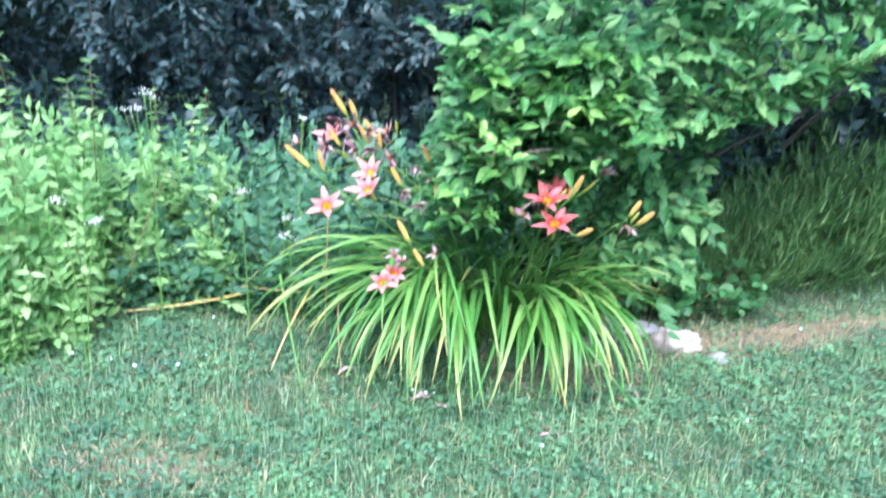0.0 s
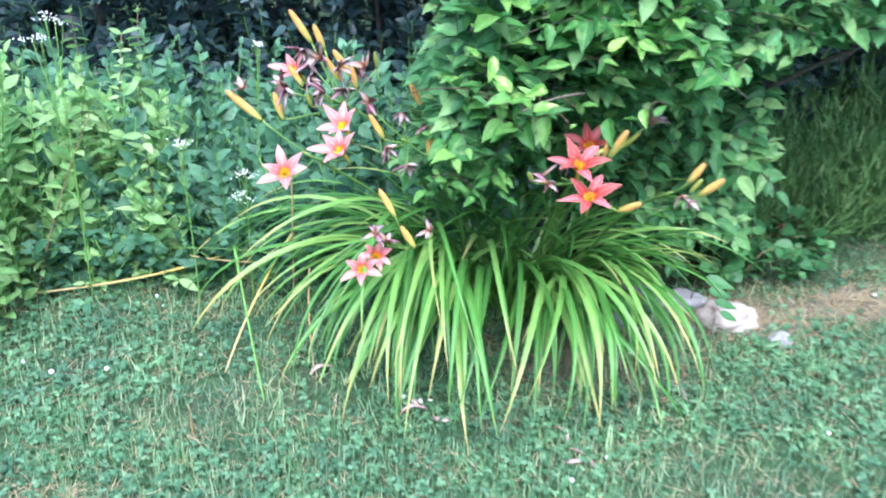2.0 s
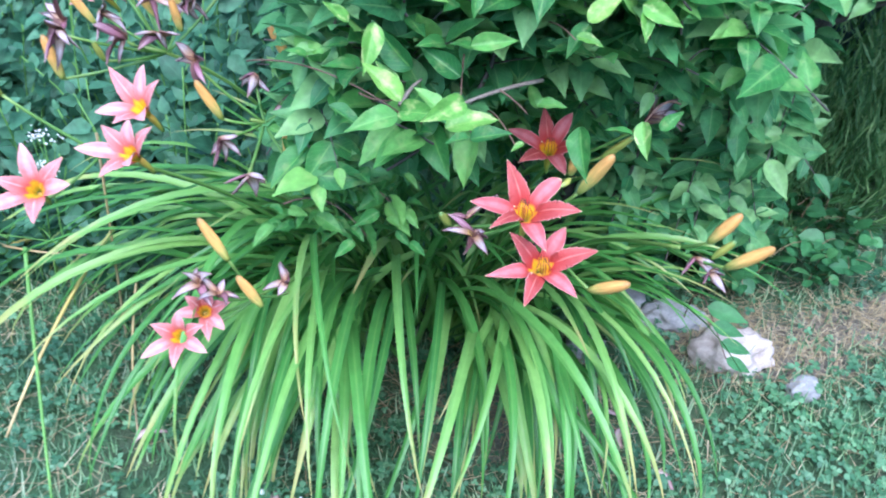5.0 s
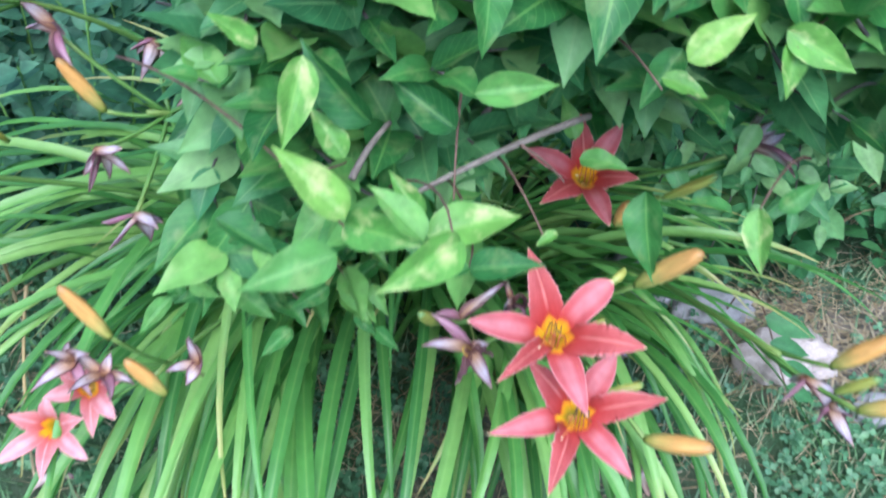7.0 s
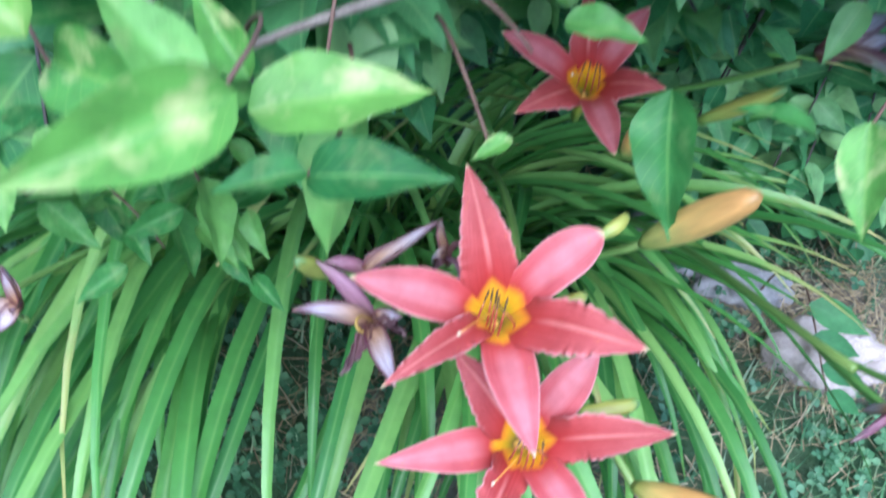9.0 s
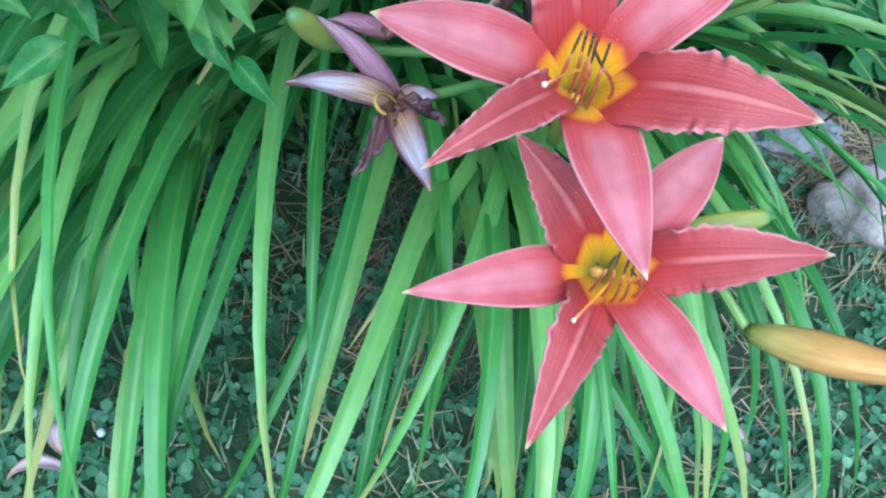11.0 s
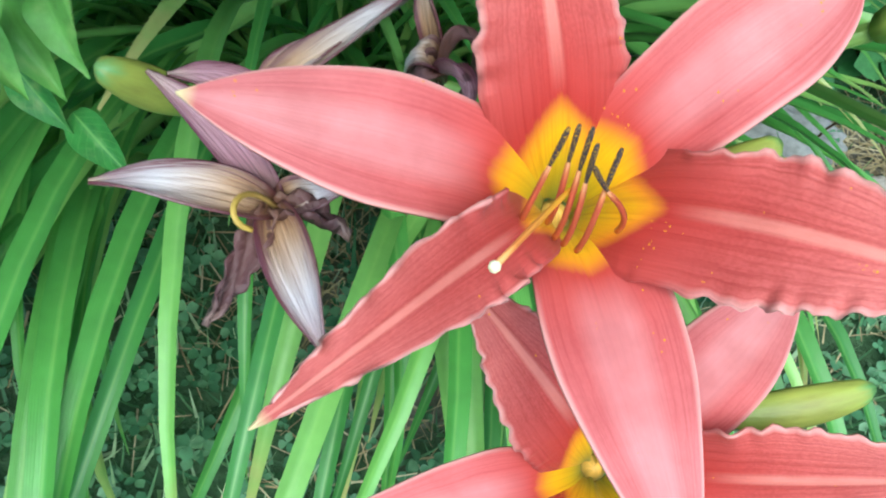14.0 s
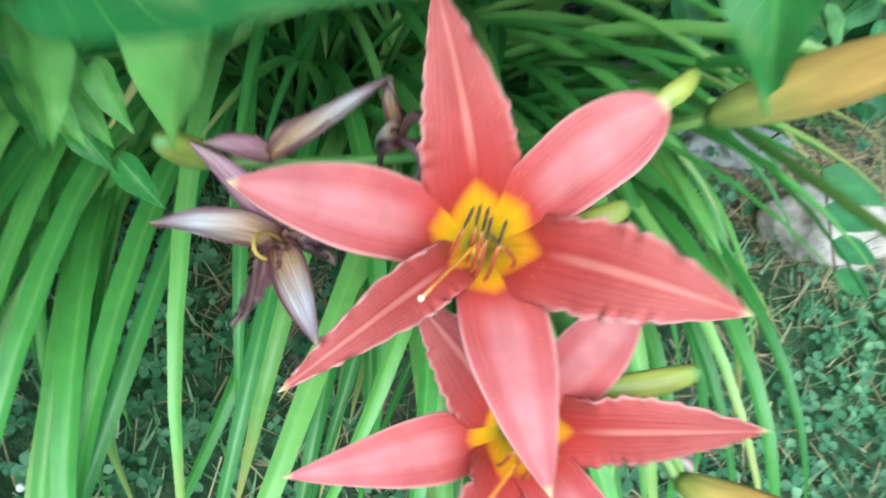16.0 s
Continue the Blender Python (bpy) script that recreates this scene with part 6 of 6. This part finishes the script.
s6 = scape(((0.12, 2.86, 0.0), (0.08, 2.80, 0.38), (0.02, 2.60, 0.55), (-0.05, 2.52, 0.60)), ((-0.011, 2.630, 0.638), (-0.089, 2.514, 0.600), (0.021, 2.425, 0.596), (-0.122, 2.526, 0.669), (-0.057, 2.579, 0.640), (0.016, 2.545, 0.632), (-0.078, 2.457, 0.598), (-0.023, 2.394, 0.585)))
bud(s6, (-0.011, 2.630, 0.638), (-0.044, 2.624, 0.701))
bud(s6, (-0.089, 2.514, 0.600), (-0.121, 2.506, 0.659))
bud(s6, (0.021, 2.425, 0.596), (0.025, 2.426, 0.662))
for k, p in enumerate(((-0.122, 2.526, 0.679), (-0.057, 2.579, 0.646), (0.016, 2.545, 0.639), (-0.078, 2.457, 0.602), (-0.023, 2.394, 0.585))):
    spent(s6, p, (rng.normal(0, 0.4), -0.5, -0.4 + rng.normal(0, 0.4)), 0.050, 51 + k, k == 0)
s7 = scape(((0.16, 2.84, 0.0), (0.12, 2.75, 0.28), (0.0, 2.45, 0.38), (-0.02, 2.36, 0.40)), ((-0.109, 2.335, 0.340), (-0.084, 2.375, 0.355), (-0.039, 2.328, 0.490), (0.004, 2.323, 0.423), (-0.083, 2.337, 0.435), (-0.057, 2.334, 0.420), (0.037, 2.337, 0.440)))
bud(s7, (-0.039, 2.328, 0.490), (-0.074, 2.326, 0.552))
bud(s7, (0.004, 2.323, 0.423), (-0.026, 2.318, 0.473))
for k, p in enumerate(((-0.083, 2.337, 0.441), (-0.057, 2.334, 0.425), (0.037, 2.337, 0.455))):
    spent(s7, p, (rng.normal(0, 0.4), -0.4, 0.5 + rng.normal(0, 0.4)), 0.045, 61 + k, False)

# ---- dry stalks and stray stems beside the lily ----


def stalk(name, points, r0, r1, material, label, category):
    pts = bezier(points, 14)
    ob = put(name, tube_uv(name, pts, [r0 + (r1 - r0) * k / 14 for k in range(15)], material, 6))
    return tagged(ob, label, category)


M_YELLOW = streaked_material("yellow_stalk", ((0.0, (0.34, 0.38, 0.10)), (0.4, (0.60, 0.48, 0.12)), (1.0, (0.62, 0.50, 0.26))), 6.0, 0.6, 0.3)
M_DRY = streaked_material("dry_stalk", ((0.0, (0.42, 0.32, 0.16)), (0.5, (0.52, 0.38, 0.16)), (1.0, (0.46, 0.36, 0.22))), 6.0, 0.7, 0.3)
stalk("fallen_lily_stalk", ((-0.54, 2.98, 0.10), (-0.66, 2.80, 0.10), (-0.84, 2.74, 0.07), (-1.08, 2.69, 0.05)), 0.0050, 0.0026, M_YELLOW, "yellowing fallen lily stalk lying over the grass", "stalk")
stalk("dry_stalk", ((-0.70, 2.86, 0.11), (-0.60, 2.79, 0.13), (-0.47, 2.82, 0.12)), 0.003, 0.002, M_DRY, "dry tan broken stalk in the weeds", "stalk")
stalk("dry_stalk", ((-0.36, 2.72, 0.26), (-0.43, 2.56, 0.16), (-0.47, 2.42, 0.01)), 0.0040, 0.0022, M_YELLOW, "yellow dead lily leaf hanging to the ground", "stalk")
stalk("dry_stalk", ((-0.30, 2.64, 0.20), (-0.29, 2.54, 0.12), (-0.255, 2.455, 0.01)), 0.0026, 0.0018, M_DRY, "dry brown lily leaf hanging to the ground", "stalk")
stalk("dry_stalk", ((-0.34, 2.66, 0.48), (-0.35, 2.68, 0.30), (-0.36, 2.70, 0.02)), 0.0022, 0.0026, M_DRY, "dry tan upright stalk in the lily", "stalk")
stalk("grass_stem", ((-0.50, 2.66, 0.24), (-0.45, 2.54, 0.16), (-0.345, 2.31, 0.01)), 0.0040, 0.0022, M_STEM, "pale green long grass stem bent over", "grass stem")
stalk("grass_stem", ((-0.34, 2.74, 0.18), (-0.55, 2.78, 0.19), (-0.82, 2.84, 0.13)), 0.0016, 0.001, M_STEM, "pale green long grass stem bent over", "grass stem")
stalk("grass_stem", ((-0.56, 2.84, 0.16), (-0.42, 2.72, 0.13), (-0.22, 2.56, 0.04)), 0.0014, 0.001, M_STEM, "pale green long grass stem bent over", "grass stem")
stalk("dead_leaf", ((-0.470, 2.17, 0.0), (-0.468, 2.16, 0.04), (-0.463, 2.15, 0.075)), 0.0035, 0.001, M_DRY, "dry curled straw blade upright in the lawn", "leaf")

# curled spent petals dropped on the lawn
M_FALLEN = streaked_material("fallen_petal", ((0.0, (0.46, 0.32, 0.22)), (0.5, (0.62, 0.50, 0.46)), (1.0, (0.34, 0.22, 0.24))), 8.0, 0.6, 0.6, rim=(0.25, 0.13, 0.13))


def fallen(x, y, turn, size, seed):
    r = np.random.default_rng(seed)
    line = bezier(((0, 0, 0.004), (size * 0.4, size * 0.3, 0.018), (size, -0.1 * size, 0.006)), 10)
    rows = []
    for j, p in enumerate(line):
        w = 0.006 * math.sin(math.pi * (0.1 + 0.8 * j / 10)) + 0.0008
        rows.append([p + np.array((0.15 * q * w, q * w, 0.8 * w * q * q + 0.001 * math.sin(j * 1.3 + q))) for q in (-1, -0.5, 0, 0.5, 1)])
    ob = put("fallen_petal", skin("fallen_petal", rows, 0.0008, M_FALLEN))
    ob.matrix_basis = pose(x, y, relief(x, y) + 0.012, r.normal(0, 10), r.normal(0, 10), turn)
    tagged(ob, "withered lily petal dropped on the lawn", "petal", group="petals dropped on the lawn")


for k, (x, y, a, z) in enumerate(((-0.02, 2.30, 20, 0.06), (0.02, 2.33, 120, 0.05), (0.33, 2.28, -60, 0.07), (0.36, 2.20, -40, 0.08), (0.40, 2.16, 200, 0.05), (0.58, 2.55, 80, 0.06), (0.62, 2.50, -30, 0.05), (-0.26, 2.44, 40, 0.06), (0.10, 2.28, 170, 0.05), (0.52, 2.62, 10, 0.06))):
    fallen(x, y, a, z, 70 + k)

# ---- white blooms ----
M_WHITE = plain_material("white_bloom", (0.62, 0.64, 0.60), (0.82, 0.84, 0.80), 300, 0.7)


def clover_head():
    """A round white clover head on its thread: many small florets."""
    bm = bmesh.new()
    bmesh.ops.create_icosphere(bm, subdivisions=3, radius=0.0085)
    for v in bm.verts:
        v.co *= 1 + 0.22 * noise.noise(v.co * 420)
        v.co.z = v.co.z * 0.85 + 0.045
    me = bpy.data.meshes.new("clover_flower")
    bm.to_mesh(me)
    bm.free()
    me.materials.append(M_WHITE)
    ob = thing("clover_flower", "small round white clover flower in the lawn", "clover", (0, 0, 0), "white clover flowers")
    put("head", me, ob)
    put("stem", tube_mesh("stem", [(0, 0, -0.005), (0.002, 0, 0.02), (0, 0, 0.04)], 0.0008, 0.0008, M_STEM, 5), ob)
    return ob


head = clover_head()
heads = [(-0.86, 2.32), (-0.95, 2.38), (-0.74, 2.36), (-0.68, 2.45), (-1.10, 2.40), (-0.55, 2.47), (-1.16, 2.10), (0.02, 2.34), (0.05, 2.36), (-0.02, 2.36), (0.36, 2.08), (0.45, 2.17), (0.95, 2.30), (1.05, 2.12), (1.28, 3.02), (-0.72, 2.70), (-0.76, 2.75), (0.82, 1.80)]
for k, (x, y) in enumerate(heads):
    m = pose(x, y, relief(x, y), rng.normal(0, 12), rng.normal(0, 12), rng.uniform(0, 360)) @ Matrix.Scale(rng.uniform(0.6, 0.9), 4)
    if k:
        copy_thing(head, m)
    else:
        head.matrix_basis = m


def umbel(x, y, h, seed, size, label, spread=0.022, name="wildflower"):
    """A thin branched weed with flat clusters of tiny white blooms."""
    r = np.random.default_rng(seed)
    ob = thing(name, label, "wildflower", (x, y, 0), "white wildflowers")
    top = np.array((r.normal(0, 0.03), r.normal(0, 0.03), h))
    pts = bezier(((0, 0, -0.005), (0, 0, h * 0.6), top), 10)
    put("stem", tube_mesh("stem", pts, 0.0022, 0.0012, M_STEM, 5), ob)
    for k in range(4):
        a = r.uniform(0, 6.28)
        p = pts[5 + k]
        e = top + np.array((math.cos(a), math.sin(a), r.normal(0, 0.4))) * spread if k else top
        if k:
            put("stalk", tube_mesh("stalk", bezier((p, (p + e) / 2 + np.array((0, 0, -0.01)), e), 5), 0.001, 0.0007, M_STEM, 4), ob)
        bm = bmesh.new()
        for _ in range(10):
            q = e + np.array((r.normal(0, size), r.normal(0, size), r.normal(0, size * 0.3)))
            bmesh.ops.create_icosphere(bm, subdivisions=1, radius=r.uniform(0.0014, 0.0026), matrix=Matrix.Translation(q.tolist()))
        me = bpy.data.meshes.new("bloom")
        bm.to_mesh(me)
        bm.free()
        me.materials.append(M_WHITE)
        tagged(put("bloom", me, ob), kind="stuff")


umbel(-0.52, 3.0, 0.69, 1, 0.008, "thin weed with a small white flower cluster")
umbel(-0.50, 2.80, 0.40, 2, 0.012, "thin weed with loose white flowers")
umbel(-0.56, 2.86, 0.34, 3, 0.012, "thin weed with loose white flowers")
umbel(-0.62, 2.70, 0.50, 4, 0.010, "thin weed with loose white flowers")
umbel(-1.00, 2.30, 0.57, 5, 0.010, "weed with a fluffy white flower tuft", 0.013)
umbel(-1.00, 2.32, 0.48, 6, 0.010, "weed with a fluffy white flower tuft", 0.013)
umbel(-0.92, 2.70, 0.80, 7, 0.012, "tall weed with pale cream flower buds")
umbel(-0.95, 2.78, 0.74, 8, 0.012, "tall weed with pale cream flower buds")
